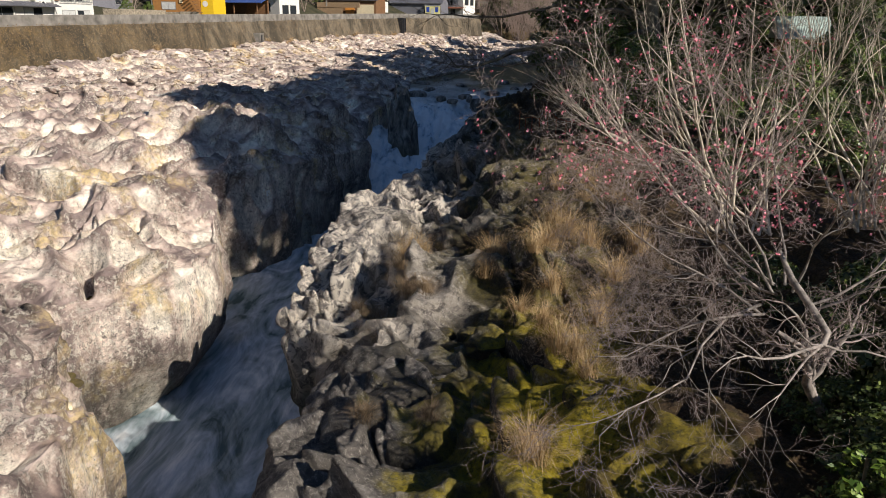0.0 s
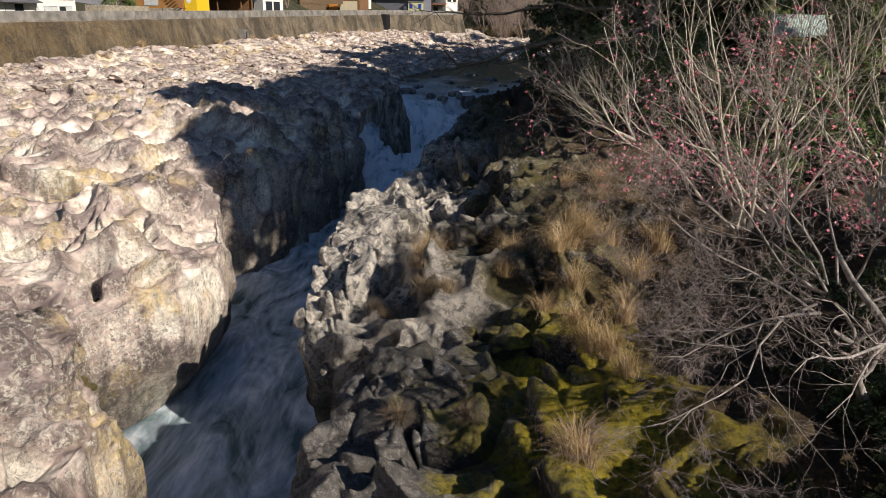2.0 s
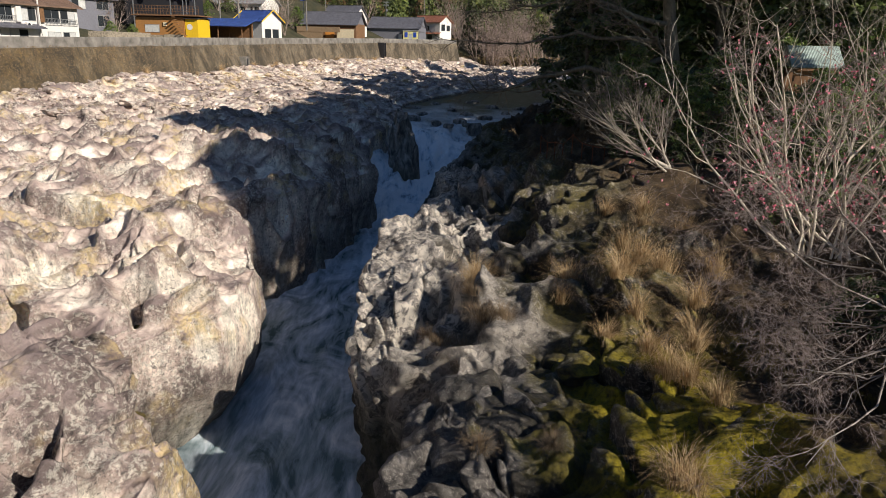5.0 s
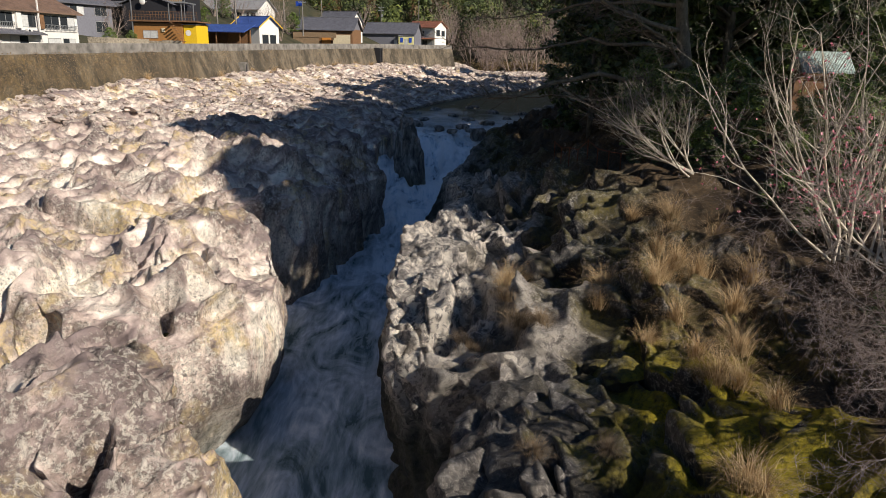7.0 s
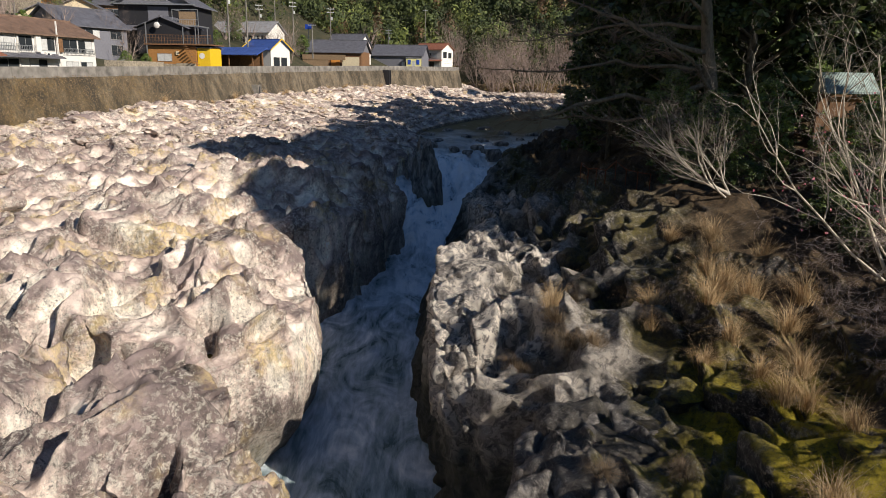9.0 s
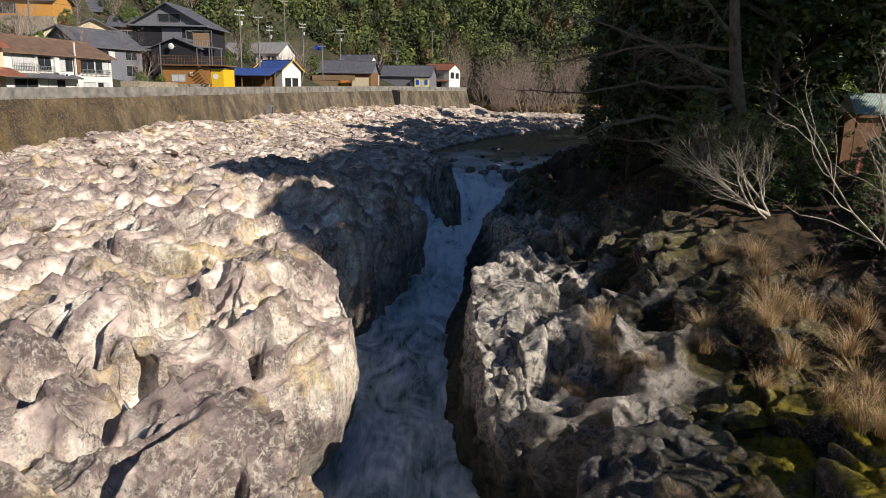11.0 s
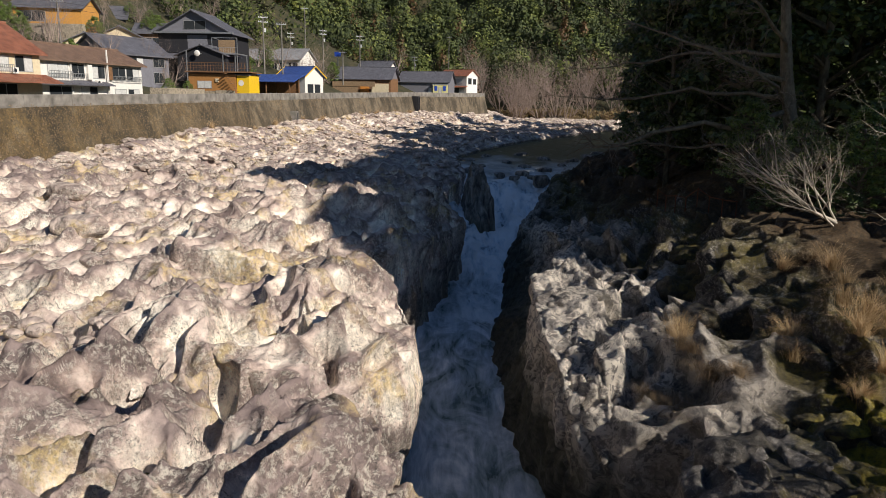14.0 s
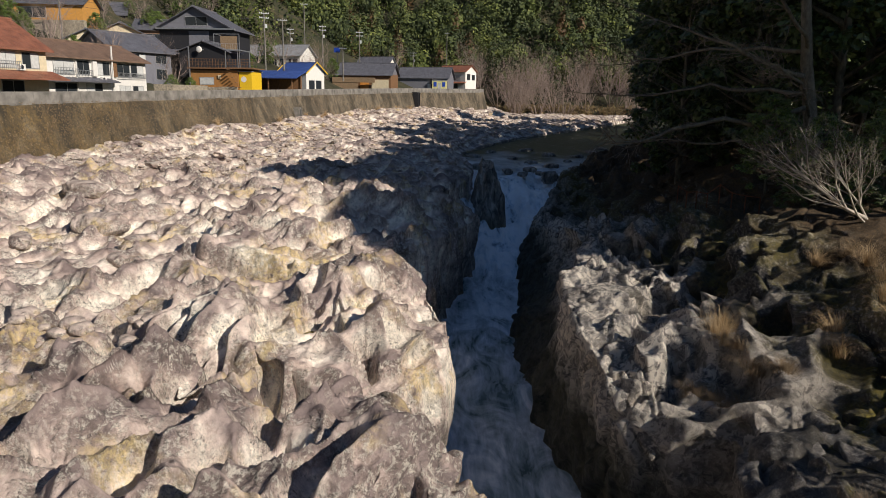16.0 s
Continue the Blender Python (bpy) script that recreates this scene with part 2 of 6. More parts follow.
def bank_material():
    """Darker lichened rock of the shaded bank: white crusts, black patches, moss and leaf litter inland, with crevice
    and tree shade in its colour.
    """
    m, nt, b = mat("mossy_bank_rock")
    c = ramp(nt, tex(nt, 1.3, 11, 0.66, warp=0.9), [(0.34, (0.05, 0.046, 0.044)), (0.45, (0.20, 0.175, 0.16)), (0.57, (0.40, 0.355, 0.315)), (0.72, (0.54, 0.485, 0.425))])
    white = ramp(nt, tex(nt, 2.8, 12, 0.76, warp=0.6), [(0.475, 0.0), (0.53, 1.0)])
    pos = height_of(nt)
    wander = maths(nt, "MULTIPLY", tex(nt, 0.5, 7, 0.6), 10.0)
    edge = node(nt, "ShaderNodeMapRange")
    for k, v in zip((1, 2, 3, 4), (2.8, 6.2, 1.0, 0.12)):
        edge.inputs[k].default_value = v
    nt.links.new(maths(nt, "ADD", pos.outputs[0], wander), edge.inputs[0])
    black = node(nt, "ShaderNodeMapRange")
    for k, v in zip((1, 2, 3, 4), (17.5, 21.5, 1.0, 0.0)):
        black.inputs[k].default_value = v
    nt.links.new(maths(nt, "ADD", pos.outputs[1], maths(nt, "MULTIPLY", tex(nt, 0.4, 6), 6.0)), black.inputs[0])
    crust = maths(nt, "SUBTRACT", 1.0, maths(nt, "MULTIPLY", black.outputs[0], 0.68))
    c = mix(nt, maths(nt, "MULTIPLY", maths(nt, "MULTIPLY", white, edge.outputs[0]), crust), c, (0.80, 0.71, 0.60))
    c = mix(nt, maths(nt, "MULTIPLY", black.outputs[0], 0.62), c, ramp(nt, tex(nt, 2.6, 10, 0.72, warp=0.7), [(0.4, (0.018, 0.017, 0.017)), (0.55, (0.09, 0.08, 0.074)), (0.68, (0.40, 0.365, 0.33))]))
    # Darkens the inland base colour, partly for darker rock, partly for tree shade.
    dark_rock_shade = node(nt, "ShaderNodeMapRange")
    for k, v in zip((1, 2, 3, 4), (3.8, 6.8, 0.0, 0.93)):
        dark_rock_shade.inputs[k].default_value = v
    nt.links.new(maths(nt, "ADD", pos.outputs[0], wander), dark_rock_shade.inputs[0])
    c = mix(nt, dark_rock_shade.outputs[0], c, ramp(nt, tex(nt, 5.0, 10, 0.75), [(0.4, (0.02, 0.019, 0.019)), (0.55, (0.08, 0.071, 0.065)), (0.62, (0.42, 0.385, 0.345))]))
    spot = ramp(nt, tex(nt, 9.0, 11, 0.82), [(0.53, 0.0), (0.58, 1.0)])
    c = mix(nt, maths(nt, "MULTIPLY", spot, 0.5), c, (0.66, 0.60, 0.52))
    up = ramp(nt, facing_up(nt), [(0.2, 0.0), (0.55, 1.0)])
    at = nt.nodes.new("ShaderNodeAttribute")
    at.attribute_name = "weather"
    # Crests are paled to widen the contrast with the darkened hollows.
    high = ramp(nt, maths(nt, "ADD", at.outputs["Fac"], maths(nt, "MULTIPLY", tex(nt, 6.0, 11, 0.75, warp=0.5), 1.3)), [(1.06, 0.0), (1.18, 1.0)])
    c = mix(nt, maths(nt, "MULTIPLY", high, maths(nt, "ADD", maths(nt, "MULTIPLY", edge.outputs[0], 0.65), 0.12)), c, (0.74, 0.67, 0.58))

    def inland(lo, hi):
        mr = node(nt, "ShaderNodeMapRange")
        mr.inputs[1].default_value, mr.inputs[2].default_value = lo, hi
        nt.links.new(maths(nt, "ADD", pos.outputs[0], wander), mr.inputs[0])
        return mr.outputs[0]
    # Darkens the rock's hollows in the base colour to stand for crevice shade.
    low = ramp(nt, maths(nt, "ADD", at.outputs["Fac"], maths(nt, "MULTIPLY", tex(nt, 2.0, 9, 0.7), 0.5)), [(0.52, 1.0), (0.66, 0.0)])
    crevice_shade = ramp(nt, tex(nt, 7.0, 9, 0.75), [(0.38, (0.012, 0.011, 0.007)), (0.55, (0.05, 0.04, 0.02)), (0.68, (0.13, 0.10, 0.03))])
    c = mix(nt, maths(nt, "MULTIPLY", low, maths(nt, "ADD", maths(nt, "MULTIPLY", inland(2.0, 5.0), 0.75), 0.15)), c, crevice_shade)
    mossy = ramp(nt, tex(nt, 1.1, 9, 0.66), [(0.35, 0.0), (0.45, 1.0)])
    near = node(nt, "ShaderNodeMapRange")
    for k, v in zip((1, 2, 3, 4), (14.0, 19.0, 1.0, 0.25)):
        near.inputs[k].default_value = v
    nt.links.new(pos.outputs[1], near.inputs[0])
    fac = maths(nt, "MULTIPLY", maths(nt, "MULTIPLY", inland(4.6, 7.0), up), maths(nt, "MULTIPLY", mossy, near.outputs[0]))
    moss = ramp(nt, tex(nt, 6.0, 10, 0.75), [(0.32, (0.025, 0.028, 0.002)), (0.42, (0.15, 0.125, 0.003)), (0.53, (0.36, 0.28, 0.006)), (0.68, (0.52, 0.41, 0.02))])
    c = mix(nt, fac, c, moss)
    litter = ramp(nt, tex(nt, 9.0, 10, 0.8), [(0.35, (0.025, 0.018, 0.009)), (0.55, (0.10, 0.06, 0.025)), (0.7, (0.20, 0.13, 0.06))])
    c = mix(nt, maths(nt, "MULTIPLY", inland(7.8, 10.2), up), c, litter)
    wet = wet_line(nt, -2.8, -1.0)
    c = mix(nt, maths(nt, "MULTIPLY", wet, 0.92), c, ramp(nt, tex(nt, 2.2, 9, 0.7), [(0.4, (0.022, 0.023, 0.013)), (0.65, (0.075, 0.075, 0.04))]))
    nt.links.new(c, b.inputs["Base Color"])
    b.inputs["Roughness"].default_value = 0.8
    bump(nt, b, tex(nt, 3.5, 12, 0.72), 1.0, 0.24)
    bump(nt, b, tex(nt, 16.0, 10, 0.72), 1.0, 0.06)
    return m


def water_material():
    """Milky foam in the gorge and the falls, a dark calm pool above them."""
    m, nt, b = mat("river_water")
    pos = height_of(nt)
    y = maths(nt, "ADD", pos.outputs[1], maths(nt, "MULTIPLY", tex(nt, 0.16, 6, 0.65, stretch=(1, 0.5, 1)), 64.0))

    def span(lo, hi):
        mr = node(nt, "ShaderNodeMapRange")
        mr.inputs[1].default_value, mr.inputs[2].default_value = lo, hi
        nt.links.new(y, mr.inputs[0])
        return mr.outputs[0]
    foam = tex(nt, 0.5, 8, 0.6, stretch=(1.0, 0.38, 0.6), warp=1.6)
    fine = tex(nt, 3.0, 6, 0.6, stretch=(1.0, 0.16, 0.3), warp=0.6)
    f = maths(nt, "ADD", maths(nt, "MULTIPLY", foam, 0.72), maths(nt, "MULTIPLY", fine, 0.28))
    gorge = ramp(nt, f, [(0.37, (0.10, 0.155, 0.155)), (0.45, (0.27, 0.35, 0.375)), (0.54, (0.56, 0.63, 0.68)), (0.63, (0.92, 0.94, 0.95))])
    white = ramp(nt, f, [(0.34, (0.20, 0.27, 0.32)), (0.43, (0.68, 0.76, 0.82)), (0.52, (0.96, 0.97, 0.98))])
    c = mix(nt, span(74, 88), gorge, white)
    pool = ramp(nt, f, [(0.50, (0.045, 0.05, 0.022)), (0.60, (0.09, 0.10, 0.07)), (0.70, (0.5, 0.54, 0.56))])
    calm = span(108, 140)
    c = mix(nt, calm, c, pool)
    nt.links.new(c, b.inputs["Base Color"])
    r = mix(nt, calm, ramp(nt, f, [(0.40, 0.25), (0.55, 0.6)]), (0.4, 0.4, 0.4))
    nt.links.new(r, b.inputs["Roughness"])
    b.inputs["IOR"].default_value = 1.33
    b.inputs["Specular IOR Level"].default_value = 0.3
    bump(nt, b, f, 0.35, 0.12)
    bump(nt, b, tex(nt, 5.0, 6, 0.6, stretch=(1, 0.5, 1), warp=1.0), 0.4, 0.03)
    return m


def wall_material():
    m, nt, b = mat("stone_river_wall")
    br = nt.nodes.new("ShaderNodeTexVoronoi")
    br.feature = "DISTANCE_TO_EDGE"
    br.inputs["Scale"].default_value = 3.2
    co = nt.nodes.new("ShaderNodeTexCoord")
    nt.links.new(co.outputs["Object"], br.inputs["Vector"])
    joint = ramp(nt, br.outputs["Distance"], [(0.0, 0.0), (0.10, 1.0)])
    c = ramp(nt, tex(nt, 0.5, 8, 0.65), [(0.34, (0.07, 0.048, 0.022)), (0.50, (0.14, 0.10, 0.052)), (0.70, (0.22, 0.18, 0.12))])
    grass = ramp(nt, tex(nt, 2.5, 9, 0.7), [(0.45, 0.0), (0.62, 1.0)])
    c = mix(nt, maths(nt, "MULTIPLY", grass, 0.6), c, (0.24, 0.15, 0.045))
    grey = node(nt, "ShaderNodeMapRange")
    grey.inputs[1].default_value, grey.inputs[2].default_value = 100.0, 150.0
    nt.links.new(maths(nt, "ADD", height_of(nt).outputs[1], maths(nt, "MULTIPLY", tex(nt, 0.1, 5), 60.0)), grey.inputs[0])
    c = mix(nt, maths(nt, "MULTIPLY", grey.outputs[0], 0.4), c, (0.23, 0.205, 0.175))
    stain = ramp(nt, tex(nt, 0.35, 10, 0.75, stretch=(1, 1, 0.5)), [(0.42, 0.85), (0.56, 0.0)])
    c = mix(nt, stain, c, (0.035, 0.028, 0.018))
    c = mix(nt, joint, mix(nt, 0.6, c, (0.03, 0.028, 0.02)), c)
    nt.links.new(c, b.inputs["Base Color"])
    b.inputs["Roughness"].default_value = 0.9
    bump(nt, b, joint, 0.5, 0.035)
    bump(nt, b, tex(nt, 9.0, 8), 0.5, 0.03)
    return m


def forest_floor_material():
    m, nt, b = mat("hill_ground")
    c = ramp(nt, tex(nt, 0.3, 8, 0.65), [(0.35, (0.02, 0.025, 0.01)), (0.55, (0.05, 0.045, 0.02)), (0.7, (0.09, 0.07, 0.035))])
    nt.links.new(c, b.inputs["Base Color"])
    b.inputs["Roughness"].default_value = 0.95
    bump(nt, b, tex(nt, 3.0, 8), 0.6, 0.15)
    return m


def wet_rock_material():
    """Dark streaked rock that the spray keeps damp."""
    m, nt, b = mat("damp_streaked_rock")
    c = ramp(nt, tex(nt, 1.7, 10, 0.68, stretch=(1, 1, 0.3), warp=0.8), [(0.36, (0.05, 0.048, 0.043)), (0.46, (0.17, 0.16, 0.142)), (0.56, (0.34, 0.315, 0.28)), (0.66, (0.55, 0.51, 0.45))])
    c = mix(nt, maths(nt, "MULTIPLY", wet_line(nt, -3.8, -1.8), 0.75), c, (0.07, 0.066, 0.03))
    nt.links.new(c, b.inputs["Base Color"])
    b.inputs["Roughness"].default_value = 0.55
    bump(nt, b, tex(nt, 2.4, 11, 0.7, stretch=(1, 1, 0.5)), 1.0, 0.3)
    return m


ROCK = bedrock_material()
DAMP = wet_rock_material()
STONE = bedrock_material("pale_loose_stone", True)
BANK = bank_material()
WATER = water_material()
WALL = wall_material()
HILL = forest_floor_material()

# ---------------------------------------------------------------- the land
LEFT_RIM = line_of([  # y, x of the edge, z of the edge, undercut of the foot
    (4, -8.4, -0.4, 0.3), (10, -8.7, -0.4, 0.3), (13.5, -8.9, -0.5, 0.4), (15.2, -9.0, -1.2, 0.4), (16.3, -10.3, -1.4, 0.4),
    (18, -12.2, -1.5, 0.2), (19.6, -13.3, -1.6, 0.2), (20.6, -13.2, -1.0, 0.5), (22.0, -11.8, -0.8, 0.9), (23.4, -10.7, -0.8, 1.3), (25, -10.5, -0.8, 1.7),
    (27.5, -10.4, -0.5, 1.5), (29.5, -10.9, 0.0, 1.0), (31.5, -12.0, 0.4, 0.4), (33, -13.0, 0.6, 0.2), (34.4, -14.6, 0.4, 0.0),
    (36.6, -14.9, 0.6, 0.0), (38.2, -13.4, 0.7, 0.0), (39.6, -12.2, 0.5, 0.1), (45, -10.8, -0.1, 0.1), (52, -9.2, -0.6, 0.1),
    (56.5, -8.1, -0.9, 0.1), (58.5, -8.6, -1.6, 0.0), (61, -9.5, -1.3, 0.0), (66, -9.8, 0.2, -0.2), (71, -8.6, 0.9, -0.4), (75, -7.9, 1.1, -0.5), (84, -8.0, 0.9, -1.0),
    (103, -8.6, 0.9, -2.0), (120, -4.0, 0.9, -3), (140, 3.0, 1.0, -3), (160, 12, 1.0, -3), (200, 32, 1.2, -3), (300, 74, 1.6, -3)])
RIGHT_RIM = line_of([
    (3, -0.5, 0.4, 0.3), (8, -2.3, 0.1, 0.3), (11.5, -3.2, -0.2, 0.5), (13.5, -3.0, -0.2, 0.6), (15.4, -2.9, 0.0, 0.8), (16.6, -2.2, 0.0, 0.3),
    (17.5, -2.4, 0.0, 0.3), (18.3, -4.7, 0.3, 0.5), (20, -5.1, 0.4, 0.4), (25, -5.2, 0.5, -0.1), (27.6, -5.2, 0.75, -0.4),
    (30, -4.9, 0.8, -0.8), (33, -3.9, 0.9, -1.8), (37, -3.1, 0.8, -3.0), (41, -2.4, 0.5, -4.0), (46, -2.2, 0.0, -3.2), (54, -2.6, -1.0, -1.8),
    (60, -2.9, -1.8, -1.2), (66, -1.6, -1.2, -1.0), (72, 0.8, 0.2, -0.8), (78, 3.2, 0.8, -0.8), (84, 5.0, 0.9, -1.0), (100, 10.5, 1.0, -1.2),
    (122, 20, 1.0, -1.5), (160, 36, 1.0, -2), (200, 56, 1.2, -2), (300, 108, 1.6, -2)])
WALL_FOOT = line_of([(20, -46), (45, -46.5), (60, -46.0), (70, -44.2), (82, -41.9), (95, -39.4), (122, -35.6), (150, -29.6), (190, -18.5), (210, -9.5), (232, 2.5)])
CHANNEL = [(-33, 26.5), (-24.6, 22.3), (-21.6, 21.4), (-18.6, 20.4), (-17.2, 19.5), (-15.2, 18.9), (-13.0, 19.4)]
SLOTS = ([(-13.3, 22.8), (-12.7, 21.2), (-12.2, 19.6)], [(-12.3, 16.6), (-11.7, 14.6), (-11.3, 13.2), (-10.8, 11.4)])
STEP_FOOT = [(-25, 33.2), (-20.4, 32.0), (-17.6, 31.6), (-15.0, 32.4), (-13.8, 34.6)]
SHELF_SWELLS = [(-15.6, 25.1, 2.3, -0.68), (-17.6, 22.6, 2.0, 0.61), (-12.7, 13.7, 1.8, 0.61), (-15.9, 48.1, 4.0, 0.6), (-24.6, 37.7, 3.4, 0.56), (-25.3, 23.9, 2.2, 0.56), (-14.9, 13.7, 1.8, 0.53), (-21.4, 40.1, 3.6, 0.5), (-13.3, 28.9, 2.6, 0.46), (-15.1, 22.0, 2.0, -0.46), (-13.3, 15.9, 1.8, -0.41), (-31.2, 36.0, 3.2, -0.39), (-13.2, 66.8, 4.0, -0.34), (-19.9, 25.0, 2.2, 0.31), (-16.7, 20.9, 1.9, 0.31), (-18.1, 42.8, 3.9, 0.29), (-13.0, 42.2, 3.8, -0.29), (-10.1, 13.1, 1.8, -0.19), (-15.9, 48.1, 4.0, 0.31), (-15.1, 22.0, 2.0, -0.29), (-12.7, 13.7, 1.8, 0.29), (-13.3, 28.9, 2.6, 0.24), (-13.0, 42.2, 3.8, -0.23)]
BANK_SWELLS = [(3.5, 9.2, 1.6, 0.68), (4.2, 24.3, 2.2, 0.66), (-0.7, 11.7, 1.6, 0.57), (-3.8, 19.1, 1.7, -0.53), (-0.7, 32.2, 2.9, -0.53), (-0.7, 21.1, 1.9, -0.52), (-1.1, 27.5, 2.5, -0.49), (0.8, 43.0, 3.9, 0.46), (-0.6, 44.4, 4.0, 0.46), (1.2, 30.5, 2.7, -0.43), (2.9, 12.9, 1.6, 0.41), (-2.8, 27.3, 2.5, -0.41), (0.2, 14.2, 1.6, 0.41), (-3.0, 25.4, 2.3, -0.4), (2.9, 18.1, 1.6, 0.4), (7.2, 28.0, 2.5, 0.35), (0.4, 34.0, 3.1, -0.35), (-1.4, 34.0, 3.1, -0.35), (0.4, 10.0, 1.6, 0.35), (1.6, 10.9, 1.6, 0.34), (-1.1, 27.5, 2.5, -0.68), (-3.8, 19.1, 1.7, -0.41), (-3.6, 28.6, 2.6, 0.34), (1.2, 30.5, 2.7, -0.3)]


def river_level(y):
    return np.interp(y, [5, 40, 52, 57, 61.5, 67.5, 73, 79.5, 92, 400], [-6.0, -6.0, -5.7, -5.2, -4.6, -3.3, -1.4, 0.05, 0.4, 0.6])


def left_height(x, y):
    p = np.stack([x, y, 0 * x], axis=-1).reshape(-1, 3)
    swell = (fbm(p * 0.13, 3, 5)).reshape(x.shape)
    z = 1.15 + 0.45 * swell + 0.9 * step(36, 52, y) + 0.4 * step(50, 90, y)
    wall = WALL_FOOT(y, 1)
    z = z + np.interp(y, [45, 60, 75, 95, 190], [0.5, 0.9, 1.7, 1.9, 2.9]) * step(11, 1, x - wall)
    z = z - 0.9 * step(8, 22, x + 26) * step(60, 85, y)
    # the pale scoured hollow
    z = z - 0.55 * np.exp(-(((x + 29) / 5) ** 2 + ((y - 33) / 7) ** 2))
    # the ochre step and the trough below it
    d = near_line(x, y, STEP_FOOT)
    edge = np.interp(x, [q[0] for q in STEP_FOOT], [q[1] for q in STEP_FOOT])
    front = step(-0.12, 0.16, edge - y)
    inside = step(-25, -21.5, x)
    z = z - 0.95 * front * step(4.0, 0.8, d) * inside + 0.45 * (1 - front) * step(3.0, 1.0, d) * inside
    z = z + swells(x, y, SHELF_SWELLS)
    # the slots that run out to the gorge
    z = z - (1.3 + 0.7 * step(-24, -14, x)) * step(1.1, 0.5, near_line(x, y, CHANNEL))
    for line in SLOTS:
        z = z - 1.7 * step(0.42, 0.16, near_line(x, y, line))
    return z


def right_height(x, y, d, rim):
    p = np.stack([x, y, 0 * x], axis=-1).reshape(-1, 3)
    swell = fbm(p * 0.2, 3, 9).reshape(x.shape)
    far = step(36, 52, y)
    near = 2.0 * step(0, 9, d) + np.clip(d - 5, 0, 30) * 0.11
    away = 4.4 * step(3.0, 15, d) + np.clip(d - 10, 0, 30) * 0.08
    z = rim + near * (1 - far) + away * far + 0.35 * swell * step(0, 3, d)
    return z + swells(x, y, BANK_SWELLS)


def rock_relief(P, sizes, seed, stretch, turn, fluted):
    """Jointed blocks with chamfered edges, or scooped flutes with sharp crests where fluted is 1, at several sizes, plus fine grain."""
    flat = P.reshape(-1, 3)
    out = np.zeros(len(flat))
    fl = np.broadcast_to(fluted, P.shape[:2]).reshape(-1)
    st = np.array(stretch)
    ca, sa = math.cos(radians(turn)), math.sin(radians(turn))
    for i, (size, depth, scoop, joint) in enumerate(sizes):
        q = np.stack([flat[:, 0] * ca - flat[:, 1] * sa, flat[:, 0] * sa + flat[:, 1] * ca, flat[:, 2]], axis=-1) * st / size
        warp = np.stack([vnoise(q * 1.3 + 7 * k, seed + 40 + k) for k in range(3)], axis=-1)
        d1, d2, v, tilt, block = cells(q + 0.26 * warp, seed + 20 * i)
        gap = d2 - d1
        bowl = d1 ** 2 * 1.3 - 0.32 + (0.4, 0.75, 0.4, 0.2)[i] * (v - 0.5) * step(0, 0.2, gap)
        stone = block + 0.55 * (v - 0.5) * step(0, 0.14, gap) + 0.55 * (d1 ** 2 - 0.25)
        out += size * (depth * (1 - fl) * (stone + 0.12) + scoop * fl * bowl)
        if joint:
            out -= joint * np.exp(-(gap / 0.06) ** 2) * step(-0.1, 0.2, vnoise(flat * 0.23, seed + 77))
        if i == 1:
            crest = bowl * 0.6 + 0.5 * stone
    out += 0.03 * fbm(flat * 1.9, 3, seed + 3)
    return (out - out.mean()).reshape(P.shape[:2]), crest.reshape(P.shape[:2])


def swells(x, y, rows):
    """Knolls and hollows: (x, y, radius, height)."""
    return sum(h * np.exp(-((x - a) ** 2 + (y - b) ** 2) / r ** 2) for a, b, r, h in rows)


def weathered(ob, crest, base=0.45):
    """Keeps how exposed each point of the rock is: scoured hollows near 0, weathered crests near 1. The bank takes its
    crevice shade from it.
    """
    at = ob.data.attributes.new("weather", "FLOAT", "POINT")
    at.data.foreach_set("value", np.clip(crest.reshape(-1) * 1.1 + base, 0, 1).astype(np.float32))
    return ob


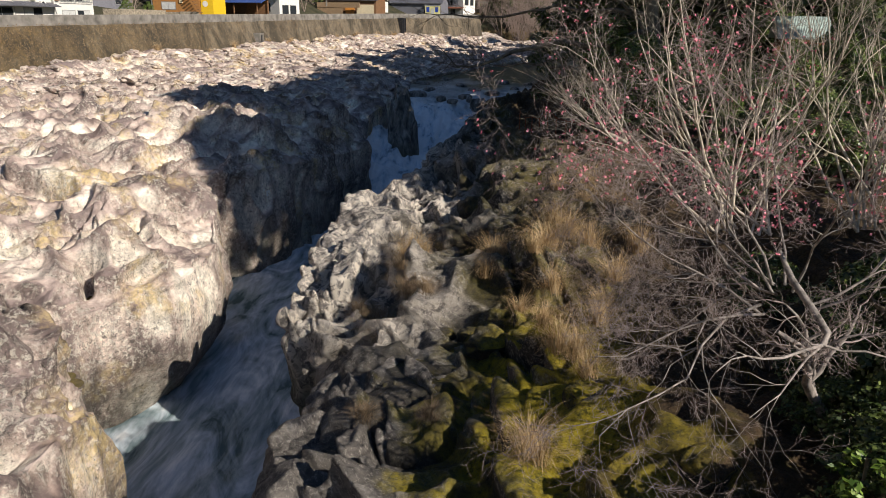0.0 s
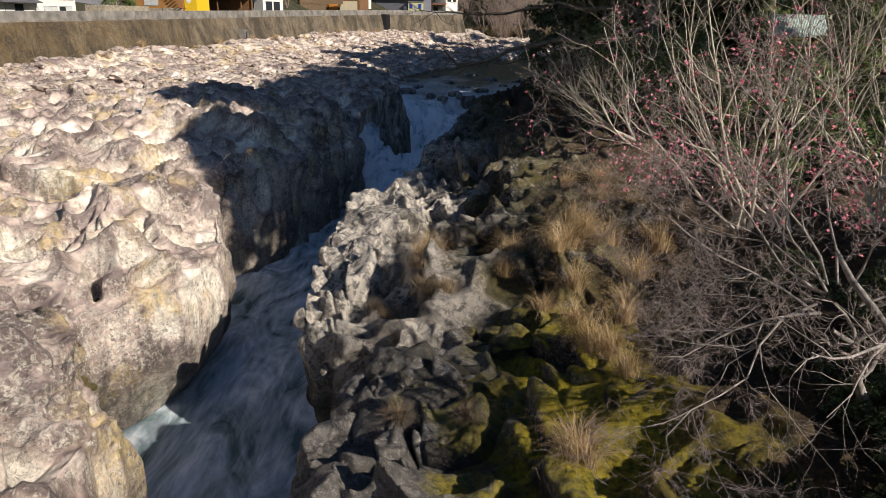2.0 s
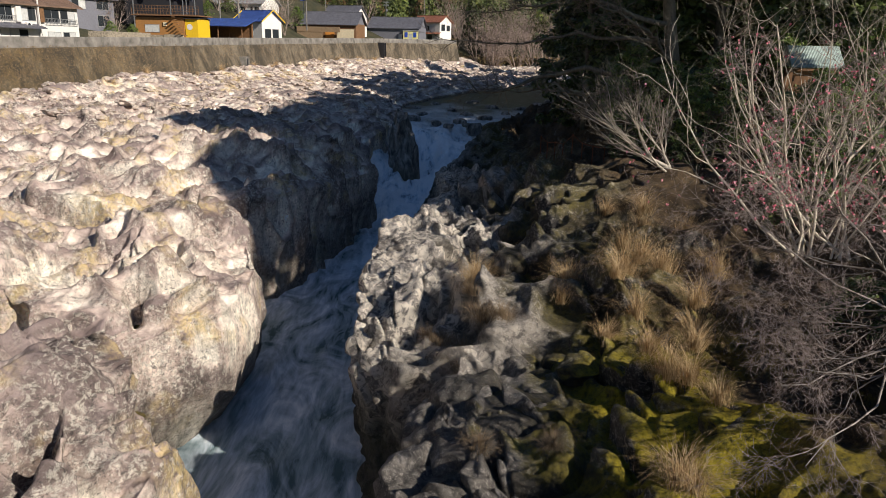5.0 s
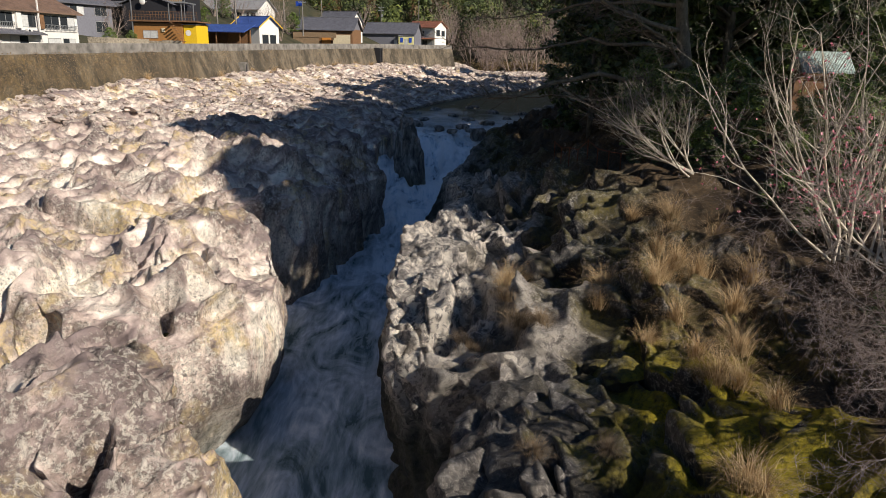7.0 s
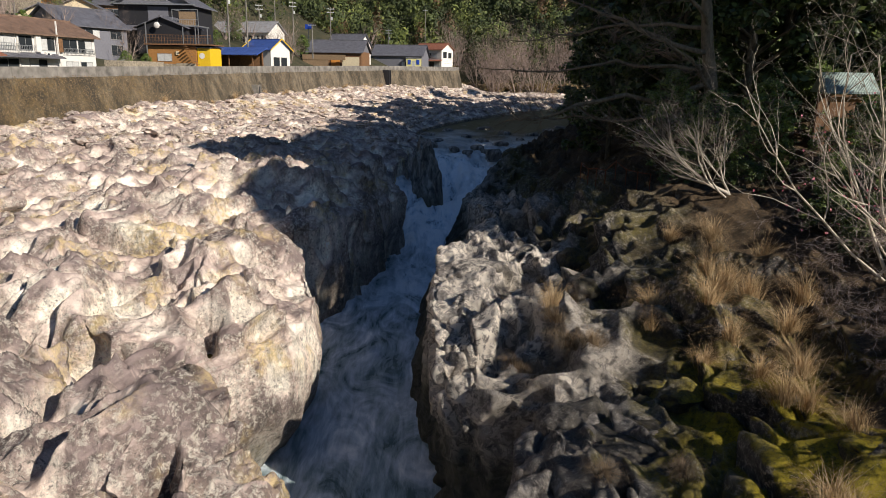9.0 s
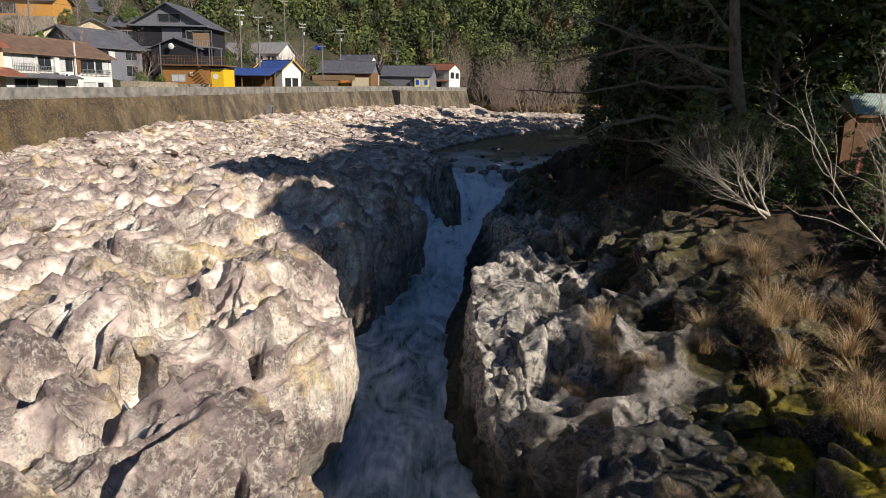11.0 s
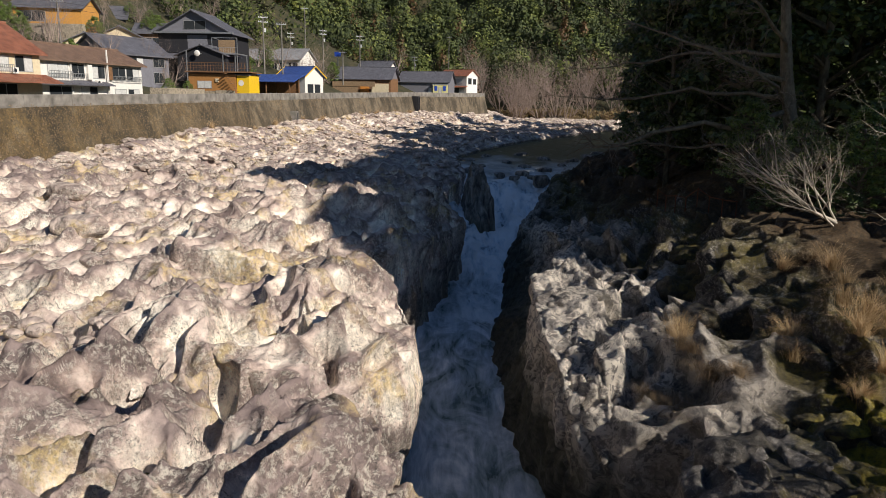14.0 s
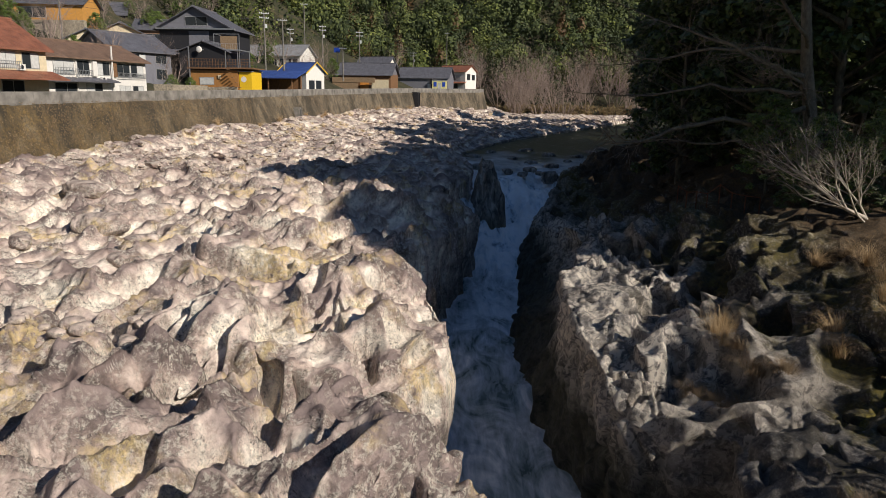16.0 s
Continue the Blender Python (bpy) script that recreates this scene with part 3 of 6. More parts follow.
def build_left_shelf():
    ys = bands((-40, 4, 0.8), (4, 9, 0.2), (9, 36, 0.06), (36, 62, 0.11), (62, 100, 0.3), (100, 300, 1.3))
    fr = np.concatenate([np.linspace(0, 1, 400) ** 1.25])[::-1]
    down = np.linspace(0, 1, 80)[1:]
    Y = ys[:, None]
    rim_x, rim_z, under = (LEFT_RIM(ys, c)[:, None] for c in (1, 2, 3))
    reach = np.minimum(np.clip(9 + 0.62 * Y, 14, 60), rim_x - WALL_FOOT(ys, 1)[:, None] + 2.2)
    reach = np.where(Y > 232, 75, reach)
    D = fr[None, :] * reach
    X = rim_x - D
    Yg = np.broadcast_to(Y, X.shape)
    Z = left_height(X, Yg)
    k = step(0, 2.8, D)
    Z = rim_z * (1 - k) + Z * k - 0.12 * step(0.35, 0, D)
    foot = river_level(ys)[:, None] - 1.6
    Zc = rim_z - 0.12 + (foot - rim_z + 0.12) * down[None, :]
    t = down[None, :]
    lip = np.sin(np.clip(t / 0.55, 0, 1) * math.pi) * 0.28
    Xc = rim_x + lip * step(0, 0.3, under) - under * step(0.5, 0.85, t) + 0.05 * t
    P = np.stack([np.concatenate([X, Xc], 1), np.concatenate([Yg, np.broadcast_to(Y, Xc.shape)], 1), np.concatenate([Z, Zc], 1)], axis=-1)
    N = grid_normals(P)
    if N[len(ys) // 2, 20, 2] < 0:
        N = -N
    w = np.ones(P.shape[:2])
    w[:, :len(fr)] = 0.5 + 0.5 * step(0, 1.6, D)
    w[:, len(fr):] = 0.3 + 0.25 * step(33, 38, Y)
    fluted = 0.72 + 0.28 * step(20.5, 18.5, P[:, :, 1]) * step(-7, -9, P[:, :, 0])
    relief, crest = rock_relief(P, [(3.0, 0.6, 0.55, 0.35), (1.2, 0.6, 1.2, 0.08), (0.55, 0.3, 0.42, 0), (0.27, 0.12, 0.03, 0)], 11, (1.15, 0.7, 0.4), 33, fluted)
    far = step(48, 90, P[:, :, 1])
    hollow = np.exp(-(((P[:, :, 0] + 29) / 5) ** 2 + ((P[:, :, 1] - 33) / 7) ** 2))
    flat_step = 1 - 0.85 * step(1.5, 0.5, near_line(P[:, :, 0], P[:, :, 1] - 0.3, STEP_FOOT)) * step(-22.5, -20.5, P[:, :, 0])
    P = P + N * (relief * w * (1 - 0.5 * far) * (1 - 0.45 * hollow) * flat_step)[:, :, None]
    P = eased(P)
    # round potholes ground out by stones
    rng = np.random.default_rng(5)
    for x0, x1, y0, y1, n in ((-19, -9.8, 9, 19, 22), (-26, -12, 21, 37, 20), (-36, -24, 26, 46, 16)):
        for _ in range(n):
            a, b = rng.uniform(x0, x1), rng.uniform(y0, y1)
            r, deep, long = rng.uniform(0.22, 0.55), rng.uniform(0.3, 0.6), rng.uniform(1.0, 1.7)
            u = (P[:, :, 0] - a) * 0.84 + (P[:, :, 1] - b) * 0.54
            v = (P[:, :, 1] - b) * 0.84 - (P[:, :, 0] - a) * 0.54
            P[:, :, 2] -= deep * np.exp(-((u / (r * long)) ** 2 + (v / r) ** 2) ** 2)
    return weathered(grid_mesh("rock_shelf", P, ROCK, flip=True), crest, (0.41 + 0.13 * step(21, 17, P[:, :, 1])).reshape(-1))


def build_right_bank():
    ys = bands((-40, 3, 0.8), (3, 8, 0.2), (8, 34, 0.062), (34, 62, 0.14), (62, 110, 0.4), (110, 300, 2.0))
    fr = np.linspace(0, 1, 290) ** 1.4
    down = np.linspace(1, 0, 90)[:-1]
    Y = ys[:, None]
    rim_x, rim_z, under = (RIGHT_RIM(ys, c)[:, None] for c in (1, 2, 3))
    reach = np.clip(14 + 0.45 * Y, 16, 60)
    D = fr[None, :] * reach
    X = rim_x + D
    Yg = np.broadcast_to(Y, X.shape)
    Z = right_height(X, Yg, D, rim_z) - 0.1 * step(0.3, 0, D)
    foot = river_level(ys)[:, None] - 1.6
    t = down[None, :]
    Zc = rim_z - 0.1 + (foot - rim_z + 0.1) * t
    Xc = rim_x + under * step(0.08, 0.85, t) - 0.15 * np.sin(t * math.pi)
    P = np.stack([np.concatenate([Xc, X], 1), np.concatenate([np.broadcast_to(Y, Xc.shape), Yg], 1), np.concatenate([Zc, Z], 1)], axis=-1)
    N = grid_normals(P)
    if N[len(ys) // 2, -20, 2] < 0:
        N = -N
    inland = np.concatenate([np.zeros(Xc.shape), D], 1)
    w = 1 - 0.5 * step(6, 13, inland)
    w *= 0.6 + 0.4 * step(0, 1.4, inland)
    w *= 1 - 0.6 * np.exp(-((P[:, :, 0] - 3.6) ** 2 + (P[:, :, 1] - 11) ** 2) / 9)
    w[:, :len(down)] = 0.5
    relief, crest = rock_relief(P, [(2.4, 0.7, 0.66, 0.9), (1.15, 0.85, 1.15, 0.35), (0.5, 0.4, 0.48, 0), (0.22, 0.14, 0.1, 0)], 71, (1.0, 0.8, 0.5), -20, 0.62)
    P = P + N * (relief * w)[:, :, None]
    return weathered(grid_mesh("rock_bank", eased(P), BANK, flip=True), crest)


shelf = tagged(build_left_shelf(), "pale river-worn bedrock shelf with scooped potholes beside the gorge", "rock", kind="structure")
bank = tagged(build_right_bank(), "dark lichened and mossy rock bank of the gorge", "rock", kind="structure")


def build_water():
    ys = bands((-40, 3, 0.8), (3, 44, 0.2), (44, 96, 0.14), (96, 300, 1.2))
    u = np.linspace(0, 1, 110)
    Y = ys[:, None]
    a = LEFT_RIM(ys, 1)[:, None] - np.interp(ys, [3, 60, 66, 300], [3.2, 1.5, 0.2, 1.0])[:, None]
    b = RIGHT_RIM(ys, 1)[:, None] + np.interp(ys, [3, 60, 66, 300], [2.5, 1.5, 0.8, 1.5])[:, None]
    X = a + (b - a) * u[None, :]
    Yg = np.broadcast_to(Y, X.shape)
    q = np.stack([X, Yg * 0.6, 0 * X], axis=-1).reshape(-1, 3)
    big = fbm(q * 0.45, 3, 33).reshape(X.shape)
    wave = fbm(q * 0.9, 5, 31).reshape(X.shape)
    fall = step(44, 58, Yg) * step(96, 82, Yg)
    side = step(-5.9, -7.5, X) * step(54, 62, Yg) * step(76, 68, Yg)
    Z = river_level(Yg + 3.0 * big * fall + 4.0 * side)
    ridges = 1 - np.abs(wave)
    Z = Z + (wave * 0.10 + fall * 0.30 * (ridges - 0.75)) * (1 - 0.85 * step(90, 104, Yg))
    return grid_mesh("river_water", np.stack([X, Yg, Z], axis=-1), WATER, flip=False)


water = tagged(build_water(), "blue-grey foaming river water running through the gorge", "water", kind="structure")


def build_river_wall():
    ys = bands((20, 150, 0.4), (150, 232, 0.7))
    Y = ys[:, None]
    foot = WALL_FOOT(ys, 1)[:, None]
    top = np.interp(ys, [20, 65, 122, 190, 232], [7.6, 7.9, 8.6, 9.6, 10.0])[:, None]
    t = np.concatenate([np.linspace(0, 1, 26)])[None, :]
    X = foot - 1.9 * t
    Z = 2.0 + (top - 2.0) * t
    X = np.concatenate([X, foot - 1.9 - np.array([[0.4, 6.0]])], 1)
    Z = np.concatenate([Z, top + 0 * np.array([[0.0, 0.0]])], 1)
    P = np.stack([X, np.broadcast_to(Y, X.shape), Z], axis=-1)
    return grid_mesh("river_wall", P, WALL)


river_wall = tagged(build_river_wall(), "sloping stone river wall overgrown with dry grass", "wall", kind="structure")

# ---------------------------------------------------------------- valley ground
def ground_height(X, Y):
    p = np.stack([X, Y, 0 * X], axis=-1).reshape(-1, 3)
    n = fbm(p * 0.008, 4, 3).reshape(X.shape)
    foot = WALL_FOOT(Y, 1)
    terrace = np.interp(Y, [20, 65, 122, 190, 232], [7.3, 7.5, 8.2, 9.2, 9.6])
    dl = foot - 2.4 - X
    left = terrace + np.clip(dl - 16, 0, 30) * 0.40 + np.clip(dl - 46, 0, 400) * (0.62 + 0.22 * n)
    inland = (X < LEFT_RIM(Y, 1) - np.clip(9 + 0.62 * Y, 14, 60) + 2) & (Y < 60)
    left = np.where(dl > 0, left, np.where(inland, 0.5, -12))
    rim = RIGHT_RIM(Y, 1)
    dr = X - rim - np.clip(14 + 0.45 * Y, 16, 60) + 1.5
    slope = 0.62 * step(70, 170, Y)
    edge = np.interp(Y, [3, 30, 60, 100, 300], [3.0, 4.6, 6.5, 7.5, 8.5])
    right = edge + np.clip(dr, 0, 300) * slope * (1 + 0.4 * n)
    right = np.where(dr > 0, right, -12)
    back = -6 + np.clip(Y + 0.12 * X - 292, -10, 12) * 0.75 + np.clip(Y + 0.12 * X - 310, 0, 400) * (0.55 + 0.2 * n)
    back = np.where(Y + 0.12 * X > 275, back, -12)
    return np.maximum(np.maximum(left, right), back)


def build_ground():
    xs = bands((-700, -140, 14), (-140, 120, 2.6), (120, 800, 16))
    ys = bands((-500, 0, 14), (0, 340, 3.4), (340, 1100, 16))
    X, Y = np.meshgrid(xs, ys)
    return grid_mesh("ground", np.stack([X, Y, ground_height(X, Y)], axis=-1), HILL)


ground = tagged(build_ground(), "valley ground of grass and leaf litter under wooded hillsides", "ground", kind="structure")


def ground_at(x, y):
    return float(ground_height(np.array([[float(x)]]), np.array([[float(y)]]))[0, 0])


# ---------------------------------------------------------------- things of the village
def box(bm, x0, x1, y0, y1, z0, z1):
    v = [bm.verts.new(c) for c in ((x0, y0, z0), (x1, y0, z0), (x1, y1, z0), (x0, y1, z0), (x0, y0, z1), (x1, y0, z1), (x1, y1, z1), (x0, y1, z1))]
    for f in ((3, 2, 1, 0), (4, 5, 6, 7), (0, 1, 5, 4), (1, 2, 6, 5), (2, 3, 7, 6), (3, 0, 4, 7)):
        bm.faces.new([v[i] for i in f])


def boxes(*rows):
    bm = bmesh.new()
    for r in rows:
        box(bm, *r)
    return bm


def prism(pts, axis, a, b):
    """A flat outline drawn out along an axis ('x' or 'y') from a to b; outline in (other, z)."""
    bm = bmesh.new()
    place = (lambda p, s: (s, p[0], p[1])) if axis == "x" else (lambda p, s: (p[0], s, p[1]))
    lo = [bm.verts.new(place(p, a)) for p in pts]
    hi = [bm.verts.new(place(p, b)) for p in pts]
    n = len(pts)
    bm.faces.new(lo)
    bm.faces.new(hi[::-1])
    for i in range(n):
        bm.faces.new((lo[i], hi[i], hi[(i + 1) % n], lo[(i + 1) % n]))
    bmesh.ops.recalc_face_normals(bm, faces=bm.faces[:])
    return bm


def empty(name, m, label, category, group=""):
    ob = new(name)
    ob.empty_display_size = 0.2
    ob.matrix_world = m
    return tagged(ob, label, category, group)


def roof_material(name, color, pitch=0.28):
    m, nt, b = mat(name)
    c = ramp(nt, tex(nt, 1.2, 8, 0.65), [(0.3, tuple(x * 0.6 for x in color)), (0.7, tuple(min(1, x * 1.35) for x in color))])
    nt.links.new(c, b.inputs["Base Color"])
    b.inputs["Roughness"].default_value = 0.5
    w = node(nt, "ShaderNodeTexWave", Scale=1.0 / pitch, Distortion=0.3)
    co = nt.nodes.new("ShaderNodeTexCoord")
    nt.links.new(co.outputs["Object"], w.inputs["Vector"])
    bump(nt, b, w.outputs[0], 0.6, 0.05)
    return m


TILE_GREY = roof_material("grey_roof_tiles", (0.12, 0.12, 0.14))
TILE_BROWN = roof_material("brown_roof_tiles", (0.20, 0.125, 0.085))
TILE_RED = roof_material("red_roof_tiles", (0.27, 0.105, 0.06))
SHEET_BLUE = roof_material("blue_roof_sheet", (0.045, 0.09, 0.30), 0.4)
SHEET_PALE = roof_material("pale_green_roof_sheet", (0.42, 0.52, 0.48), 0.45)
SHEET_GREY = roof_material("grey_roof_sheet", (0.28, 0.28, 0.29), 0.4)
PLASTER = plain("white_plaster", (0.74, 0.71, 0.66), 0.8, vary=0.08)
CREAM = plain("cream_plaster", (0.66, 0.56, 0.38), 0.8, vary=0.1)
GREY_CLAD = plain("grey_cladding", (0.17, 0.17, 0.195), 0.7, vary=0.12)
BLACK_CLAD = plain("black_timber_cladding", (0.022, 0.022, 0.026), 0.6)
BROWN_WOOD = plain("brown_timber", (0.20, 0.105, 0.05), 0.7, vary=0.3)
ORANGE = plain("orange_render", (0.36, 0.17, 0.05), 0.75, vary=0.15)
YELLOW = plain("yellow_paint", (0.78, 0.50, 0.02), 0.55, vary=0.06)
YELLOW_PALE = plain("pale_yellow_paint", (0.72, 0.66, 0.30), 0.6, vary=0.06)
CONCRETE = plain("weathered_concrete", (0.19, 0.175, 0.155), 0.85, vary=0.5, scale=0.9, relief=0.01)
STONEWORK = plain("rubble_stone", (0.33, 0.28, 0.21), 0.9, vary=0.5, scale=4.0, relief=0.05)
STEEL = plain("galvanised_steel", (0.42, 0.43, 0.44), 0.45, 0.7)
FRAME = plain("aluminium_window_frame", (0.45, 0.45, 0.45), 0.4, 0.5)
CURTAIN = plain("net_curtain", (0.55, 0.55, 0.53), 0.8)
GLASS = plain("dark_window_glass", (0.03, 0.035, 0.04), 0.08, vary=0.05)
BLUE_PAINT = plain("blue_paint", (0.02, 0.07, 0.42), 0.5)
RED_PAINT = plain("red_paint", (0.62, 0.06, 0.05), 0.6)
THATCH = plain("dry_reed_screen", (0.25, 0.17, 0.10), 0.95, vary=0.45, scale=8, relief=0.04)


def add_window(house, x, y, z, w, h, side="front", curtain=True):
    """A framed window set 4 cm proud of the front (-y) or the right gable (+x) wall."""
    if side == "front":
        fr = part("window", boxes((x, x + w, y - 0.05, y + 0.02, z, z + 0.07), (x, x + w, y - 0.05, y + 0.02, z + h - 0.07, z + h),
                                  (x, x + 0.07, y - 0.05, y + 0.02, z + 0.07, z + h - 0.07), (x + w - 0.07, x + w, y - 0.05, y + 0.02, z + 0.07, z + h - 0.07),
                                  (x + w / 2 - 0.03, x + w / 2 + 0.03, y - 0.05, y + 0.02, z + 0.07, z + h - 0.07)), FRAME, house)
        for a in (0, 1):
            x0 = x + 0.07 if not a else x + w / 2 + 0.03
            part("pane", boxes((x0, x0 + w / 2 - 0.1, y - 0.03, y - 0.01, z + 0.07, z + h - 0.07)), CURTAIN if curtain and (int(abs(x) * 7 + z * 13) + a) % 5 < 2 else GLASS, fr)
    else:
        fr = part("window", boxes((y - 0.02, y + 0.05, x, x + w, z, z + 0.07), (y - 0.02, y + 0.05, x, x + w, z + h - 0.07, z + h),
                                  (y - 0.02, y + 0.05, x, x + 0.07, z + 0.07, z + h - 0.07), (y - 0.02, y + 0.05, x + w - 0.07, x + w, z + 0.07, z + h - 0.07)), FRAME, house)
        part("pane", boxes((y + 0.01, y + 0.03, x + 0.07, x + w - 0.07, z + 0.07, z + h - 0.07)), GLASS, fr)


def house(label, x, y, z, yaw, L, W, wall_h, rise, wall_mat, roof_mat, windows=(), ridge="x", over=0.6, gable_mat=None):
    """A gabled house: front along local x, facing local -y, floor at z. windows: (x, z, w, h)."""
    h = empty("house", pose(x, y, z, 0, 0, yaw), label, "house")
    part("wall", boxes((0, L, 0, 0.2, -1.5, wall_h), (0, L, W - 0.2, W, -1.5, wall_h), (0, 0.2, 0.2, W - 0.2, -1.5, wall_h), (L - 0.2, L, 0.2, W - 0.2, -1.5, wall_h)), wall_mat, h)
    t = 0.16
    if ridge == "x":
        s = rise / (W / 2)
        for a in (0.02, L - 0.17):
            part("gable", prism([(0.02, wall_h), (W - 0.02, wall_h), (W / 2, wall_h + rise - 0.04)], "x", a, a + 0.15), gable_mat or wall_mat, h)
        part("roof", prism([(-over, wall_h - over * s), (W / 2, wall_h + rise), (W / 2, wall_h + rise + t), (-over, wall_h - over * s + t)], "x", -over, L + over), roof_mat, h)
        part("roof", prism([(W + over, wall_h - over * s), (W / 2 + 0.004, wall_h + rise), (W / 2 + 0.004, wall_h + rise + t), (W + over, wall_h - over * s + t)], "x", -over, L + over), roof_mat, h)
        part("ridge_cap", boxes((-over, L + over, W / 2 - 0.16, W / 2 + 0.16, wall_h + rise + 0.08, wall_h + rise + t + 0.12)), roof_mat, h)
    else:
        s = rise / (L / 2)
        for a in (0.02, W - 0.17):
            part("gable", prism([(0.02, wall_h), (L - 0.02, wall_h), (L / 2, wall_h + rise - 0.04)], "y", a, a + 0.15), gable_mat or wall_mat, h)
        part("roof", prism([(-over, wall_h - over * s), (L / 2, wall_h + rise), (L / 2, wall_h + rise + t), (-over, wall_h - over * s + t)], "y", -over, W + over), roof_mat, h)
        part("roof", prism([(L + over, wall_h - over * s), (L / 2 + 0.004, wall_h + rise), (L / 2 + 0.004, wall_h + rise + t), (L + over, wall_h - over * s + t)], "y", -over, W + over), roof_mat, h)
        part("ridge_cap", boxes((L / 2 - 0.16, L / 2 + 0.16, -over, W + over, wall_h + rise + 0.08, wall_h + rise + t + 0.12)), roof_mat, h)
    for i, (wx, wz, ww, wh) in enumerate(windows):
        add_window(h, wx, 0, wz, ww, wh, curtain=True)
    return h


def pent_roof(h, x0, x1, y, z, out, drop, m):
    part("pent_roof", prism([(y, z), (y - out, z - drop), (y - out, z - drop - 0.12), (y, z - 0.12)], "x", x0, x1), m, h)


def railing(h, x0, x1, y, z, height, m, gap=0.25, name="balcony_rail"):
    bm = boxes((x0, x1, y - 0.03, y + 0.03, z + height - 0.06, z + height), (x0, x1, y - 0.02, y + 0.02, z + 0.05, z + 0.1))
    n = int((x1 - x0) / gap)
    for i in range(n + 1):
        a = x0 + (x1 - x0) * i / n
        box(bm, a - 0.02, a + 0.02, y - 0.02, y + 0.02, z, z + height)
    part(name, bm, m, h)


def ac_unit(h, x, y, z):
    u = part("air_conditioner", boxes((x, x + 0.8, y - 0.42, y - 0.05, z, z + 0.62)), PLASTER, h)
    bm = bmesh.new()
    bmesh.ops.create_circle(bm, cap_ends=True, segments=20, radius=0.23, matrix=pose(x + 0.3, y - 0.43, z + 0.31, 90, 0, 0))
    part("fan_grille", bm, GLASS, u)


# long white inn with a brown roof
inn = house("long white two-storey inn with brown tiled roof above the river wall", -57.2, 79.5, 7.9, 79, 21, 8, 5.0, 1.9, PLASTER, TILE_BROWN,
            [(3.2, 2.9, 3.4, 1.8), (7.2, 2.9, 2.2, 1.7), (10.6, 2.9, 2.6, 1.7), (14.6, 2.8, 2.8, 1.7), (17.6, 2.8, 2.8, 1.7),
             (3.2, 0.5, 4.0, 1.4), (8.6, 0.5, 3.0, 1.4), (15.0, 0.4, 2.4, 1.3), (17.8, 0.4, 2.4, 1.3)], gable_mat=CREAM)
pent_roof(inn, 0.0, 13.5, 0, 2.55, 1.3, 0.45, TILE_GREY)
railing(inn, 3.0, 6.8, -0.5, 2.75, 0.9, STEEL)
railing(inn, 7.1, 9.5, -0.35, 2.75, 0.7, STEEL)
railing(inn, 14.5, 20.6, -0.35, 2.65, 0.7, STEEL)
ac_unit(inn, 11.2, 0, 2.1)
part("shutter_box", boxes((9.7, 10.5, -0.35, 0.0, 2.75, 4.7)), PLASTER, inn)
part("shutter_box", boxes((13.7, 14.4, -0.3, 0.0, 2.8, 4.5)), BROWN_WOOD, inn)
part("vent_pipe", boxes((13.2, 13.35, -0.5, -0.35, 0.0, 6.6)), PLASTER, inn)
part("downpipe", boxes((6.85, 6.97, -0.2, -0.05, 0.0, 4.6)), PLASTER, inn)

red = house("cream two-storey house with red tiled roofs beside the inn", -57.0, 65.6, 7.9, 79, 12.5, 9, 5.4, 3.0, CREAM, TILE_RED,
            [(1.0, 3.2, 3.4, 1.8), (5.6, 3.2, 2.6, 1.7), (9.0, 3.2, 2.4, 1.7), (1.0, 0.4, 3.6, 1.6), (6.0, 0.4, 3.0, 1.6)])
pent_roof(red, -0.6, 13.2, 0, 3.0, 2.2, 0.85, TILE_RED)
railing(red, 0.8, 4.6, -0.45, 3.1, 0.8, STEEL)
railing(red, 5.4, 8.4, -0.45, 3.1, 0.8, STEEL)
ac_unit(red, 8.2, 0, 3.0)

# tall grey and black house with decks
tall = house("tall grey and black three-storey house with dark gabled roof", -65.0, 135.5, 9.5, -2, 13.6, 11, 11.0, 3.7, BLACK_CLAD, TILE_GREY,
             [(5.0, 11.4, 4.2, 1.6)], ridge="y", over=0.9, gable_mat=GREY_CLAD)
part("black_cladding", boxes((0.1, 14.1, -0.06, -0.004, 7.2, 10.6)), BLACK_CLAD, tall)
part("cladding_panel", boxes((5.6, 9.4, -0.12, -0.064, 7.3, 10.4)), GREY_CLAD, tall)
pent_roof(tall, -0.4, 14.6, -0.12, 7.1, 2.4, 0.9, TILE_GREY)
part("eave_band", boxes((-0.3, 14.5, -1.0, -0.1, 10.65, 10.9)), STEEL, tall)
part("black_cladding", boxes((0.1, 14.1, -0.05, -0.004, 1.0, 5.9)), BLACK_CLAD, tall)
bal = part("balcony", boxes((10.2, 17.4, -7.0, -1.6, 6.6, 6.8), (10.3, 10.42, -6.9, -6.78, 0, 6.6), (13.6, 13.72, -6.9, -6.78, 0, 6.6), (17.2, 17.32, -6.9, -6.78, 0, 6.6)), STEEL, tall)
railing(tall, 10.2, 17.4, -6.95, 6.8, 1.0, STEEL, 0.4)
part("balcony_frame", boxes((12.2, 12.3, -5.5, -5.4, 6.8, 9.6), (16.8, 16.9, -5.5, -5.4, 6.8, 9.6), (12.2, 16.9, -5.5, -5.4, 9.5, 9.6), (12.2, 12.3, -5.5, -2, 9.5, 9.6)), STEEL, tall)
part("reed_blind", boxes((13.4, 16.4, -5.36, -5.3, 6.85, 9.2)), THATCH, tall)

